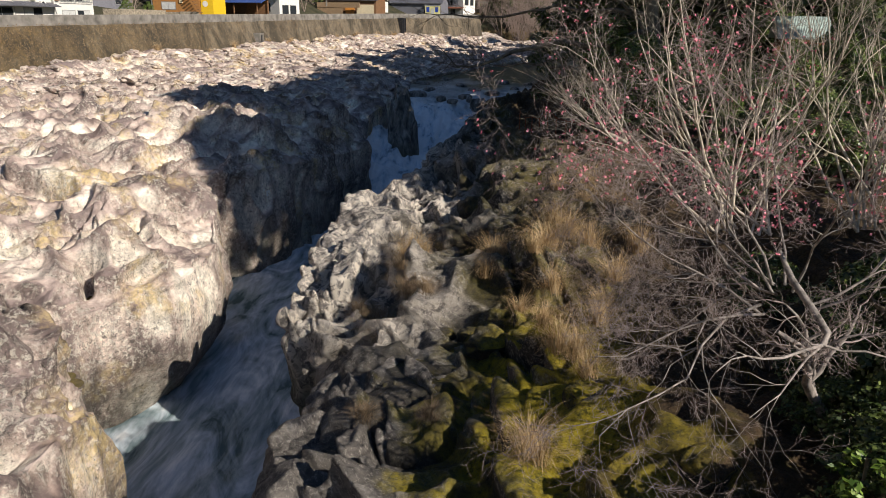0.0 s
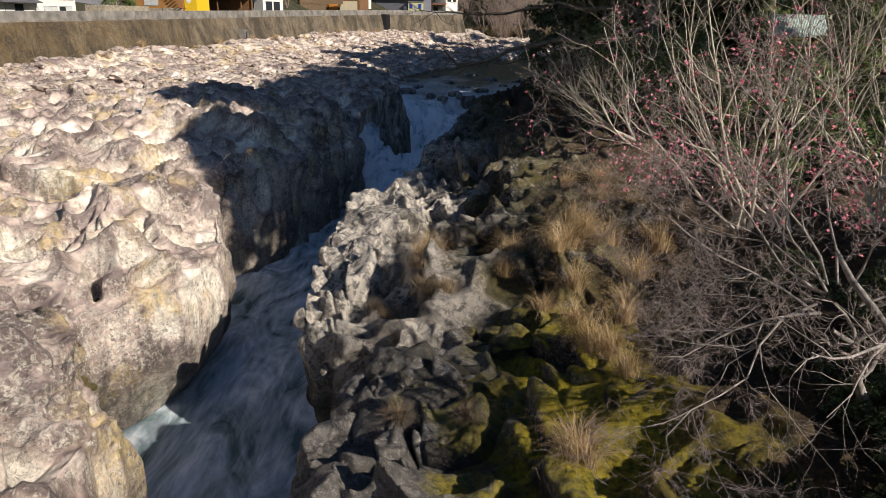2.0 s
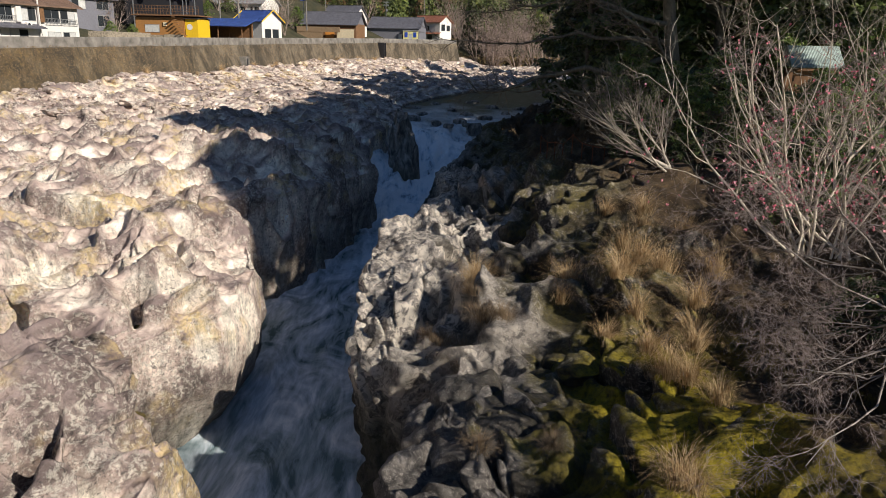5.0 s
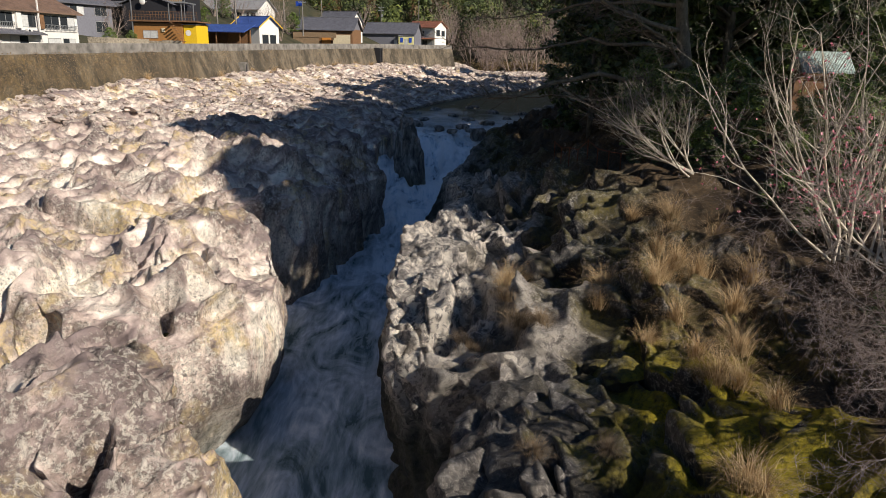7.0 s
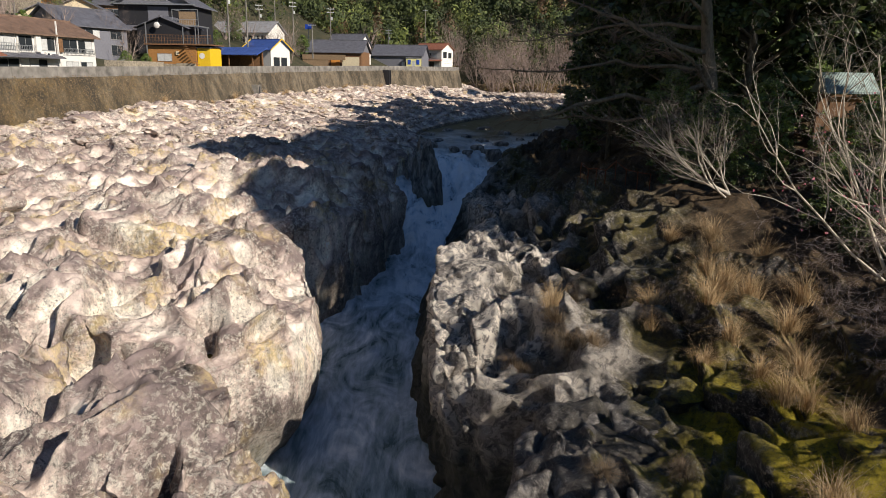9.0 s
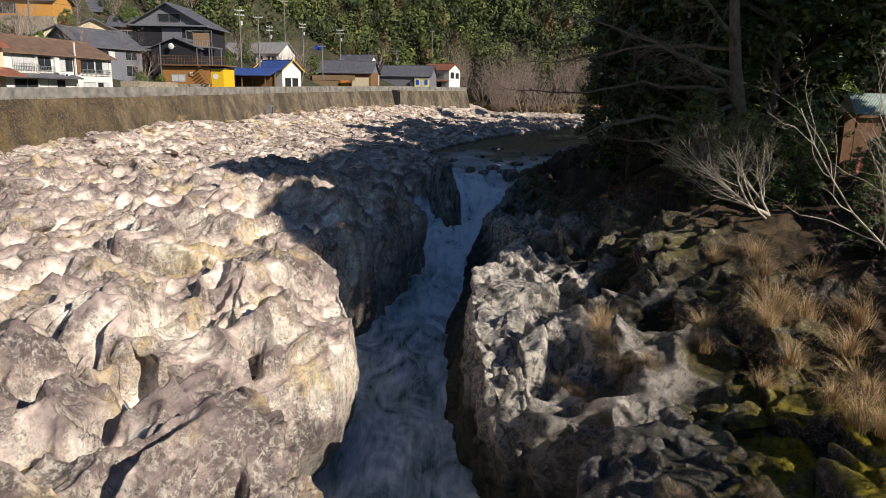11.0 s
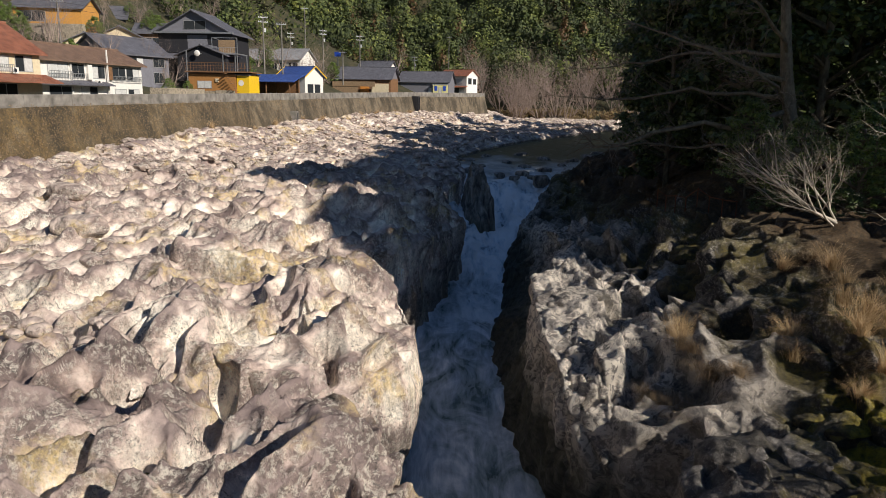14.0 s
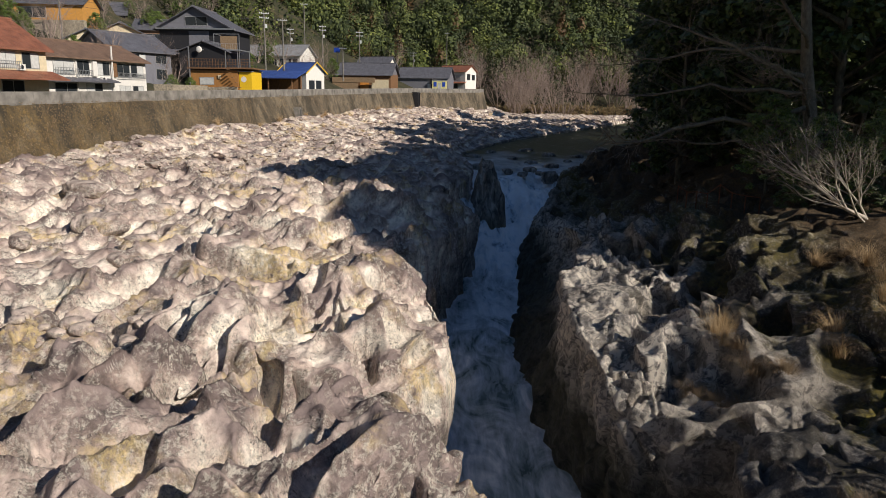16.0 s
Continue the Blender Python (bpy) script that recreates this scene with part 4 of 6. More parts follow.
cafe = house("orange rendered single-storey cafe with wooden roof deck", -55.9, 125.2, 8.2, -5, 8.6, 7, 4.3, 0.3, ORANGE, BROWN_WOOD, [(1.6, 1.9, 2.6, 1.3)], over=0.0)
part("stone_plinth", boxes((1.2, 4.9, -0.25, -0.004, 0, 1.5), (5.0, 8.4, -0.35, -0.004, 0, 1.6)), STONEWORK, cafe)
part("lamp_box", boxes((5.0, 5.5, -0.2, -0.004, 3.0, 3.6)), CREAM, cafe)
part("deck", boxes((-0.4, 11.6, -0.6, 5, 4.62, 4.8)), BROWN_WOOD, cafe)
railing(cafe, -0.3, 11.5, -0.5, 4.8, 1.5, BROWN_WOOD, 0.5, "deck_rail")
railing(cafe, -0.3, 11.5, -0.42, 5.3, 0.5, BROWN_WOOD, 0.9, "deck_rail")
part("post", boxes((0.0, 0.16, -0.55, -0.4, -0.5, 8.3)), STEEL, cafe)
for px in (6.6, 8.8, 10.9):
    part("post", boxes((px, px + 0.12, -0.55, -0.43, 4.8, 7.6)), STEEL, cafe)
part("stair", boxes(*[(7.0 + 0.28 * i, 7.0 + 0.28 * i + 0.3, -1.3, -0.5, 4.4 - 0.42 * i, 4.5 - 0.42 * i) for i in range(9)]), BROWN_WOOD, cafe)
porch = house("small gabled porch roof over the cafe deck", -58.9, 128.5, 12.9, -5, 9.0, 6, 3.0, 1.7, BLACK_CLAD, TILE_GREY, [], ridge="y", over=0.5)
dish_bm = bmesh.new()
bmesh.ops.create_uvsphere(dish_bm, u_segments=16, v_segments=8, radius=0.55)
for v in dish_bm.verts:
    v.co.y *= 0.3
dish = part("satellite_dish", dish_bm, PLASTER, porch)
dish.location = (4.0, -0.7, 3.3)
annex = house("bright yellow annex beside the cafe", -47.2, 124.6, 8.2, -5, 2.2, 5, 4.2, 0.25, YELLOW, SHEET_GREY, [], over=0.2)
sign_bm = bmesh.new()
bmesh.ops.create_circle(sign_bm, cap_ends=True, segments=24, radius=0.5, matrix=pose(0.8, -0.03, 2.9, 90, 0, 0))
part("round_sign", sign_bm, PLASTER, annex)

carport = empty("carport", pose(-48.2, 137.0, 8.3, 0, 0, -14), "blue-roofed open timber carport behind the parapet", "carport")
part("roof", prism([(-3.2, 3.2), (1.2, 4.6), (1.2, 4.75), (-3.2, 3.35)], "x", -1.0, 10.6), SHEET_BLUE, carport)
for cx in (0.0, 4.6, 9.4):
    part("post", boxes((cx, cx + 0.18, -2.9, -2.72, 0, 3.3)), BROWN_WOOD, carport)
    part("post", boxes((cx, cx + 0.18, 0.8, 0.98, 0, 4.4)), BROWN_WOOD, carport)
part("back_wall", boxes((0, 9.6, 0.98, 1.1, 0, 4.3)), BROWN_WOOD, carport)

shed = house("small white house with bright blue sheet roof and yellow bargeboards", -47.4, 154.5, 8.6, -27, 7.4, 6.2, 4.6, 1.9, PLASTER, SHEET_BLUE, [(1.0, 1.6, 4.0, 1.8)], over=0.5)
add_window(shed, 0.8, 7.4, 1.0, 2.0, 2.0, "side")
add_window(shed, 3.2, 7.4, 1.0, 2.0, 2.0, "side")
for sgn in (-1, 1):
    part("bargeboard", prism([(3.1 + sgn * 3.7, 4.6 - 0.37), (3.1, 4.6 + 1.9 + 0.1), (3.1, 4.6 + 1.9 + 0.34), (3.1 + sgn * 3.7, 4.6 - 0.13)], "x", 7.92, 8.0), YELLOW, shed)
    part("bargeboard", prism([(3.1 + sgn * 3.7, 4.6 - 0.37), (3.1, 4.6 + 1.9 + 0.1), (3.1, 4.6 + 1.9 + 0.34), (3.1 + sgn * 3.7, 4.6 - 0.13)], "x", -0.6, -0.52), YELLOW, shed)

long_house = house("long grey-roofed house with white barred wall up the slope", -64.0, 186.0, 14.0, -14, 16, 9, 4.2, 2.6, PLASTER, SHEET_GREY, [(8.2, 1.6, 1.4, 1.7), (10.2, 1.6, 1.4, 1.7), (12.2, 1.6, 1.4, 1.7), (14.0, 1.6, 1.4, 1.7)])
low_house = house("low house with grey tiled roof and reed screens", -40.6, 193.0, 9.6, -8, 14.5, 9, 4.4, 2.9, BROWN_WOOD, TILE_GREY, [(1.2, 1.2, 3.0, 1.8)], gable_mat=GREY_CLAD)
part("orange_door", boxes((6.2, 8.6, -0.12, -0.004, 0.2, 3.6)), plain("orange_door_paint", (0.62, 0.25, 0.05), 0.6), low_house)
part("reed_screen", boxes((-1.0, 10.6, -1.9, -1.6, 2.2, 3.5), (-1.0, 6.0, -1.8, -1.7, 0.2, 2.2)), THATCH, low_house)
part("fence_panel", boxes((9.6, 14.2, -1.2, -1.1, 0, 3.0)), CREAM, low_house)
back_house = house("grey-roofed house with white gable behind the row", -38.6, 214.0, 12.5, -20, 10, 8, 4.0, 3.0, PLASTER, TILE_GREY, [(2.0, 1.5, 2.0, 1.4)])
row_house = house("low grey-roofed house on the riverside lane", -26.8, 228.0, 9.8, -12, 16, 9, 4.4, 3.0, GREY_CLAD, TILE_GREY, [(9.5, 0.8, 2.2, 1.6), (12.4, 0.8, 2.2, 1.6)])
kiosk = house("pale yellow kiosk with blue shutters", -16.0, 224.5, 9.8, -6, 4.6, 3.6, 3.4, 0.3, YELLOW_PALE, SHEET_GREY, [(1.8, 0.6, 1.0, 2.0)], over=0.15)
part("shutter", boxes((0.5, 1.4, -0.1, -0.004, 1.6, 3.0)), BLUE_PAINT, kiosk)
part("shutter", boxes((3.2, 4.1, -0.1, -0.004, 1.6, 3.0)), BLUE_PAINT, kiosk)
guest = house("white two-storey guesthouse with rusty red roof", -14.6, 258.0, 10.4, -30, 11, 8, 6.6, 2.0, PLASTER, TILE_RED, [(4.6, 3.6, 4.4, 1.7), (1.0, 0.6, 3.0, 1.8), (6.0, 0.6, 4.0, 1.8)])
for k in range(2):
    sx = 1.0 + 1.9 * k
    part("sign", boxes((sx, sx + 1.4, -0.08, -0.004, 6.0, 6.2), (sx, sx + 1.4, -0.08, -0.004, 5.5, 5.65), (sx, sx + 1.4, -0.08, -0.004, 5.0, 5.15), (sx + 0.6, sx + 0.8, -0.08, -0.004, 5.15, 5.5)), RED_PAINT, guest)
pent_roof(guest, 0, 11.5, 0, 3.1, 1.5, 0.5, TILE_RED)
add_window(guest, 1.0, 11.0, 3.6, 2.6, 2.2, "side")
add_window(guest, 4.6, 11.0, 3.6, 2.4, 2.0, "side")

up1 = house("orange-walled house high on the slope", -86.0, 125.0, 19.8, 6, 11.6, 8, 3.7, 2.0, plain("orange_wall", (0.55, 0.27, 0.06), 0.8), TILE_GREY, [(1.0, 1.2, 4.6, 1.8)])
up2 = house("house with long grey tiled roof and gold gable on the slope", -77.6, 134.0, 14.4, 14, 11, 13, 4.2, 2.6, BROWN_WOOD, TILE_GREY, [(3.0, 1.8, 3.4, 1.6)], ridge="y", gable_mat=CREAM)
up3 = house("house with dark tiled roof behind the inn", -62.6, 110.4, 9.7, 66, 12, 8, 5.6, 2.6, GREY_CLAD, TILE_GREY, [(8.6, 1.0, 2.4, 1.8), (8.6, 3.6, 2.4, 1.4), (4.0, 3.6, 2.6, 1.4)], gable_mat=GREY_CLAD)
up4 = house("weathered timber house on the slope", -77.0, 152.0, 17.2, 8, 8, 7, 4.4, 2.0, BROWN_WOOD, TILE_GREY, [(2.0, 1.8, 3.4, 1.6)])
up5 = house("grey-roofed house at the top of the lane", -84.0, 152.0, 16.0, 60, 12, 8, 4.0, 2.4, PLASTER, TILE_GREY, [(3.0, 1.0, 2.6, 1.6)])
up6 = house("grey-roofed house beside the upper lane", -104.0, 128.0, 19.6, 20, 14, 8, 4.6, 2.4, BLACK_CLAD, TILE_GREY, [(3.0, 1.5, 4.0, 2.0)])
up7 = house("small house with gold gable and grey tiles above the inn", -76.0, 120.0, 12.4, 16, 9, 9, 4.3, 2.1, BROWN_WOOD, TILE_GREY, [(2.0, 1.6, 3.0, 1.6)], ridge="y", gable_mat=CREAM)
up8 = house("dark house with grey roof at the top of the slope", -96.0, 152.0, 20.5, 18, 16, 8, 4.4, 2.6, BLACK_CLAD, TILE_GREY, [(3.0, 1.5, 4.0, 2.0), (9.0, 1.5, 3.0, 1.8)])
ret = tagged(part("retaining_wall", boxes((-92, -72.5, 122.4, 123.4, 11, 20.4)), STONEWORK), "rubble stone retaining wall below the upper houses", "wall", kind="structure")
ret2 = tagged(part("retaining_wall", boxes((-53.4, -50.6, 103, 118, 6.5, 9.9)), STONEWORK), "low rubble wall beside the lane", "wall", kind="structure")


def utility_pole(x, y, z, h, arms=2, yaw=0):
    p = empty("utility_pole", pose(x, y, z, 0, 0, yaw), "grey concrete utility pole with crossarms and wires", "utility pole", "village utility poles")
    bm = bmesh.new()
    bmesh.ops.create_cone(bm, cap_ends=True, segments=10, radius1=0.19, radius2=0.12, depth=h, matrix=pose(0, 0, h / 2))
    part("pole", bm, CONCRETE, p)
    for i in range(arms):
        a = part("crossarm", boxes((-1.0, 1.0, -0.2, -0.1, h - 0.6 - 0.9 * i, h - 0.48 - 0.9 * i)), STEEL, p)
        for k in (-0.9, -0.45, 0.45, 0.9):
            part("insulator", boxes((k - 0.06, k + 0.06, -0.2, -0.1, h - 0.48 - 0.9 * i, h - 0.3 - 0.9 * i)), STEEL, a)
    if arms > 1:
        part("transformer", boxes((0.15, 0.55, -0.25, 0.15, h - 3.4, h - 2.6)), STEEL, p)
    return p


for row in ((-49.0, 150, 12.5, 12.8, 2, 30), (-45.2, 150, 12.0, 12.0, 1, 20), (-50.7, 200, 17.0, 16.0, 1, 15), (-45.8, 200, 16.0, 11.2, 2, 30), (-35.6, 200, 12, 13.8, 2, 20),
            (-52.5, 190, 15, 10.5, 2, 40), (-74.6, 119, 15.5, 8.6, 1, 10), (-38, 185, 12, 8.6, 1, 0), (-23.0, 245, 11, 12.0, 2, 0), (-12.0, 300, 14, 20.0, 1, 0)):
    utility_pole(*row)

board = empty("notice_board", pose(-42.6, 205, 14, 0, 0, -10), "blue sheet-metal board on a post beside the lane", "sign")
part("panel", boxes((-0.9, 0.9, -0.05, 0.05, 6.2, 7.5)), BLUE_PAINT, board)
part("post", boxes((-0.08, 0.08, 0.05, 0.2, 0, 7.2)), STEEL, board)


def wire(a, b, sag, name="power_line"):
    a, b = Vector(a), Vector(b)
    pts = []
    for i in range(17):
        t = i / 16
        p = a.lerp(b, t)
        p.z -= sag * 4 * t * (1 - t)
        pts.append(p)
    bm = bmesh.new()
    ring = []
    for p in pts:
        ring.append([bm.verts.new(p + Vector((0, 0.025 * math.cos(k * 2.09), 0.025 * math.sin(k * 2.09)))) for k in range(3)])
    for r, s in zip(ring, ring[1:]):
        for k in range(3):
            bm.faces.new((r[k], r[(k + 1) % 3], s[(k + 1) % 3], s[k]))
    return tagged(part(name, bm, BLACK_CLAD), "thin black power line strung between poles", "cable", "power lines")


for dz in (0, 0.9):
    wire((-49, 150, 24.6 - dz), (-50.7, 200, 32 - dz), 1.0)
    wire((-50.7, 200, 32 - dz), (-45.8, 200, 26.6 - dz), 0.4)
    wire((-45.8, 200, 26.8 - dz), (-23, 245, 22.6 - dz), 1.2)
    wire((-35.6, 200, 25.4 - dz), (-12, 300, 33 - dz), 2.0)
    wire((-74.6, 119, 23.6 - dz), (-49, 150, 24.8 - dz), 1.0)
    wire((-110, 90, 27 - dz), (-74.6, 119, 23.6 - dz), 1.2)

# ---------------------------------------------------------------- parapet, ladder recess and drain on the river wall
par = new("parapet")
tagged(par, "weathered grey concrete parapet along the river wall", "wall", kind="structure")
sec = bands((20, 232, 6.0))
for a, b in zip(sec, sec[1:]):
    bm = bmesh.new()
    rows = []
    for yy in (a + 0.015, (a + b) / 2, b - 0.015):
        fx = float(WALL_FOOT(np.array(yy), 1)) - 1.9
        z0 = float(np.interp(yy, [20, 65, 122, 190, 232], [7.6, 7.9, 8.6, 9.6, 10.0]))
        rows.append([bm.verts.new(c) for c in ((fx + 0.06, yy, z0 - 0.25), (fx + 0.02, yy, z0 + 0.85), (fx - 0.02, yy, z0 + 0.92), (fx - 0.28, yy, z0 + 0.92), (fx - 0.3, yy, z0 - 0.25))])
    for r, s in zip(rows, rows[1:]):
        for k in range(5):
            bm.faces.new((r[k], r[(k + 1) % 5], s[(k + 1) % 5], s[k]))
    bm.faces.new(rows[0])
    bm.faces.new(rows[-1][::-1])
    bmesh.ops.recalc_face_normals(bm, faces=bm.faces[:])
    part("parapet_section", bm, CONCRETE, par)

ladder = empty("wall_ladder", pose(-18.8, 189.6, 3.2, 0, 0, 70), "dark rusted ladder in a recess of the river wall", "ladder")
for lx in (-0.7, 0.6):
    part("rail", boxes((lx, lx + 0.14, -0.25, 0.05, 0, 6.2)), BLACK_CLAD, ladder)
for k in range(15):
    part("rung", boxes((-0.56, 0.6, -0.16, -0.06, 0.3 + 0.4 * k, 0.42 + 0.4 * k)), BLACK_CLAD, ladder)
# A solid black block gives the recess its shade; nothing is hollowed out.
part("recess", boxes((-0.8, 0.8, 0.05, 2.4, 0, 6.3)), BLACK_CLAD, ladder)

drain = empty("drain_outlet", pose(-36.4, 121.4, 3.2, 0, 0, 0), "dark square drain outlet and hanging pipe in the river wall", "drain")
part("surround", boxes((-0.9, 0.5, -1.0, -0.7, 1.0, 3.3), (-0.9, 0.5, 0.7, 1.0, 1.0, 3.3), (-0.9, 0.4, -0.7, 0.7, 3.0, 3.3)), CONCRETE, drain)
# Filled black box in place of a hole, coloured as the shade inside.
part("opening_shade_block", boxes((-0.9, 0.3, -0.7, 0.7, 1.0, 3.0)), BLACK_CLAD, drain)
pipe = wire((-37.0, 122.5, 8.0), (-33.8, 128.5, 3.6), 0.6, "hose")
tagged(pipe, "black hose hanging down the river wall", "hose")

rail = empty("guardrail", pose(0, 305, 15.5), "white guardrail along the far road", "guardrail")
part("beam", boxes((-22, 4, -0.05, 0.05, 0.75, 1.05)), CONCRETE, rail)
for k in range(7):
    part("post", boxes((-22 + 4 * k, -21.85 + 4 * k, 0.05, 0.2, -1.5, 1.0)), CONCRETE, rail)

# ---------------------------------------------------------------- pavilion beyond the bushes
shrine = empty("pavilion", pose(18.2, 42.0, 4.9, 0, 0, -12), "small pavilion with pale green sheet roof among bushes", "pavilion")
part("roof", prism([(-0.7, 3.4), (1.6, 4.5), (3.9, 3.4), (3.9, 3.52), (1.6, 4.64), (-0.7, 3.52)], "x", -0.4, 4.4), SHEET_PALE, shrine)
for sx in (0.1, 3.7):
    for sy in (0.0, 3.0):
        part("post", boxes((sx, sx + 0.16, sy, sy + 0.16, -1, 3.5)), BROWN_WOOD, shrine)
part("back_wall", boxes((0.2, 3.8, 2.9, 3.0, -1, 3.3)), BROWN_WOOD, shrine)
part("lintel", boxes((0.1, 3.9, -0.05, 0.1, 2.9, 3.2)), ORANGE, shrine)
tarp_bm = bmesh.new()
rows = []
for i in range(9):
    rows.append([tarp_bm.verts.new((0.4 + 0.28 * i, -1.2 + 0.12 * j + 0.08 * math.sin(i * 1.3 + j), 0.9 + 0.02 * i - 0.3 * j + 0.06 * math.sin(i * 0.9))) for j in range(5)])
for r, s in zip(rows, rows[1:]):
    for j in range(4):
        tarp_bm.faces.new((r[j], s[j], s[j + 1], r[j + 1]))
bmesh.ops.solidify(tarp_bm, geom=tarp_bm.faces[:], thickness=0.03)
part("pink_canopy", tarp_bm, plain("faded_pink_cloth", (0.50, 0.20, 0.16), 0.8), shrine, smooth=True)

shrine.scale = (0.6, 0.75, 1.0)

# ---------------------------------------------------------------- plants
bpy.context.view_layer.update()
DG = bpy.context.evaluated_depsgraph_get()


def top_of(ob, x, y, z0=40.0):
    hit, place, nrm, _ = ob.ray_cast(Vector((x, y, z0)), Vector((0, 0, -1)), depsgraph=DG)
    return place.z if hit else 0.0


def bark_material(name, dark, light, scale=9.0):
    m, nt, b = mat(name)
    c = ramp(nt, tex(nt, scale, 8, 0.7, stretch=(1, 1, 0.4)), [(0.35, dark), (0.65, light)])
    nt.links.new(c, b.inputs["Base Color"])
    b.inputs["Roughness"].default_value = 0.85
    bump(nt, b, tex(nt, scale * 3, 6), 0.5, 0.01)
    return m


def leaf_material(name, dark, mid, light, gloss=0.45, crowns=False):
    m, nt, b = mat(name)
    g = nt.nodes.new("ShaderNodeNewGeometry")
    c = ramp(nt, g.outputs["Random Per Island"], [(0.05, dark), (0.5, mid), (0.95, light)])
    c = mix(nt, ramp(nt, tex(nt, 0.12, 3), [(0.4, 0.0), (0.65, 0.6)]), c, mid)
    if crowns:
        c = mix(nt, 1.0, c, ramp(nt, tex(nt, 0.085, 2, 0.5), [(0.36, (0.5, 0.55, 0.6)), (0.5, (1.0, 1.0, 1.0)), (0.64, (1.8, 1.65, 1.3))]), "MULTIPLY")
    nt.links.new(c, b.inputs["Base Color"])
    b.inputs["Roughness"].default_value = gloss
    return m


PALE_BARK = bark_material("pale_grey_bark", (0.34, 0.285, 0.22), (0.68, 0.60, 0.48))
WHITE_BARK = bark_material("whitish_bark", (0.30, 0.25, 0.20), (0.56, 0.50, 0.41))
GREY_TWIG = bark_material("thin_grey_twigs", (0.17, 0.145, 0.115), (0.36, 0.315, 0.25))
PLUM_BARK = bark_material("grey_plum_bark", (0.10, 0.085, 0.07), (0.40, 0.345, 0.31))
PLUM_TWIG = bark_material("reddish_twigs", (0.13, 0.09, 0.08), (0.44, 0.365, 0.33))
DARK_BARK = bark_material("dark_mossy_bark", (0.08, 0.066, 0.045), (0.24, 0.20, 0.135), 4)
TAN_TWIG = bark_material("tan_bare_twigs", (0.20, 0.15, 0.125), (0.40, 0.31, 0.265), 3)
LEAF = leaf_material("dark_evergreen_leaves", (0.018, 0.033, 0.008), (0.062, 0.092, 0.02), (0.16, 0.20, 0.05))
LEAF_MID = leaf_material("glossy_camellia_leaves", (0.03, 0.055, 0.012), (0.11, 0.165, 0.03), (0.24, 0.31, 0.075), 0.35)
LEAF_BRIGHT = leaf_material("bright_shrub_leaves", (0.04, 0.08, 0.012), (0.10, 0.17, 0.02), (0.20, 0.28, 0.04))
LEAF_FAR = leaf_material("hillside_leaves", (0.022, 0.036, 0.010), (0.058, 0.080, 0.020), (0.13, 0.15, 0.04), 0.8, True)
LEAF_RUST = leaf_material("rusty_conifer_leaves", (0.05, 0.03, 0.012), (0.11, 0.06, 0.022), (0.17, 0.10, 0.04), 0.7)
DRY = leaf_material("dry_grass_blades", (0.20, 0.12, 0.05), (0.44, 0.29, 0.14), (0.66, 0.50, 0.29), 0.7)
BROWN_GRASS = leaf_material("brown_withered_grass", (0.10, 0.065, 0.035), (0.22, 0.15, 0.085), (0.36, 0.27, 0.17), 0.8)
BLOSSOM = leaf_material("pink_plum_buds", (0.45, 0.08, 0.12), (0.62, 0.17, 0.22), (0.78, 0.36, 0.40), 0.6)


def tubes(name, polys, sides, material, parent=None):
    """Tapered tubes along polylines [(points, radii)], joined into one mesh."""
    V, F, base = [], [], 0
    for pts, rad in polys:
        pts = np.asarray(pts, float)
        k = len(pts)
        d = np.gradient(pts, axis=0)
        d /= np.maximum(np.linalg.norm(d, axis=1, keepdims=True), 1e-9)
        ref = np.where(np.abs(d[:, 2:3]) > 0.9, np.array([[1.0, 0, 0]]), np.array([[0, 0, 1.0]]))
        a = np.cross(d, ref)
        a /= np.maximum(np.linalg.norm(a, axis=1, keepdims=True), 1e-9)
        b = np.cross(d, a)
        ang = np.arange(sides) * 2 * math.pi / sides
        ring = pts[:, None, :] + np.asarray(rad)[:, None, None] * (np.cos(ang)[None, :, None] * a[:, None, :] + np.sin(ang)[None, :, None] * b[:, None, :])
        V.append(ring.reshape(-1, 3))
        i = np.arange(k - 1)[:, None] * sides
        j = np.arange(sides)[None, :]
        j2 = (j + 1) % sides
        F.append(np.stack([i + j, i + j2, i + sides + j2, i + sides + j], axis=-1).reshape(-1, 4) + base)
        base += k * sides
    return quads(name, np.concatenate(V), np.concatenate(F), material, parent, True)


def quads(name, V, F, material, parent=None, smooth=False):
    me = bpy.data.meshes.new(name)
    me.vertices.add(len(V))
    me.vertices.foreach_set("co", np.asarray(V, np.float32).reshape(-1))
    me.loops.add(len(F) * 4)
    me.loops.foreach_set("vertex_index", np.asarray(F, np.int32).reshape(-1))
    me.polygons.add(len(F))
    me.polygons.foreach_set("loop_start", np.arange(0, len(F) * 4, 4, dtype=np.int32))
    me.polygons.foreach_set("use_smooth", np.full(len(F), smooth))
    me.update()
    me.materials.append(material)
    ob = new(name, me)
    if parent:
        ob.parent = parent
    return ob


def leaves(name, C, N, size, material, rng, parent=None, slim=0.55, jitter=0.45):
    """One pointed leaf at each place C, facing roughly N."""
    n = len(C)
    N = N + rng.normal(0, jitter, (n, 3))
    N /= np.linalg.norm(N, axis=1, keepdims=True)
    R = rng.normal(0, 1, (n, 3))
    A = np.cross(N, R)
    A /= np.linalg.norm(A, axis=1, keepdims=True)
    B = np.cross(N, A)
    s = (size * rng.uniform(0.6, 1.4, n))[:, None]
    V = np.stack([C - A * s, C - B * s * slim, C + A * s, C + B * s * slim], axis=1).reshape(-1, 3)
    return quads(name, V, np.arange(n * 4).reshape(n, 4), material, parent)


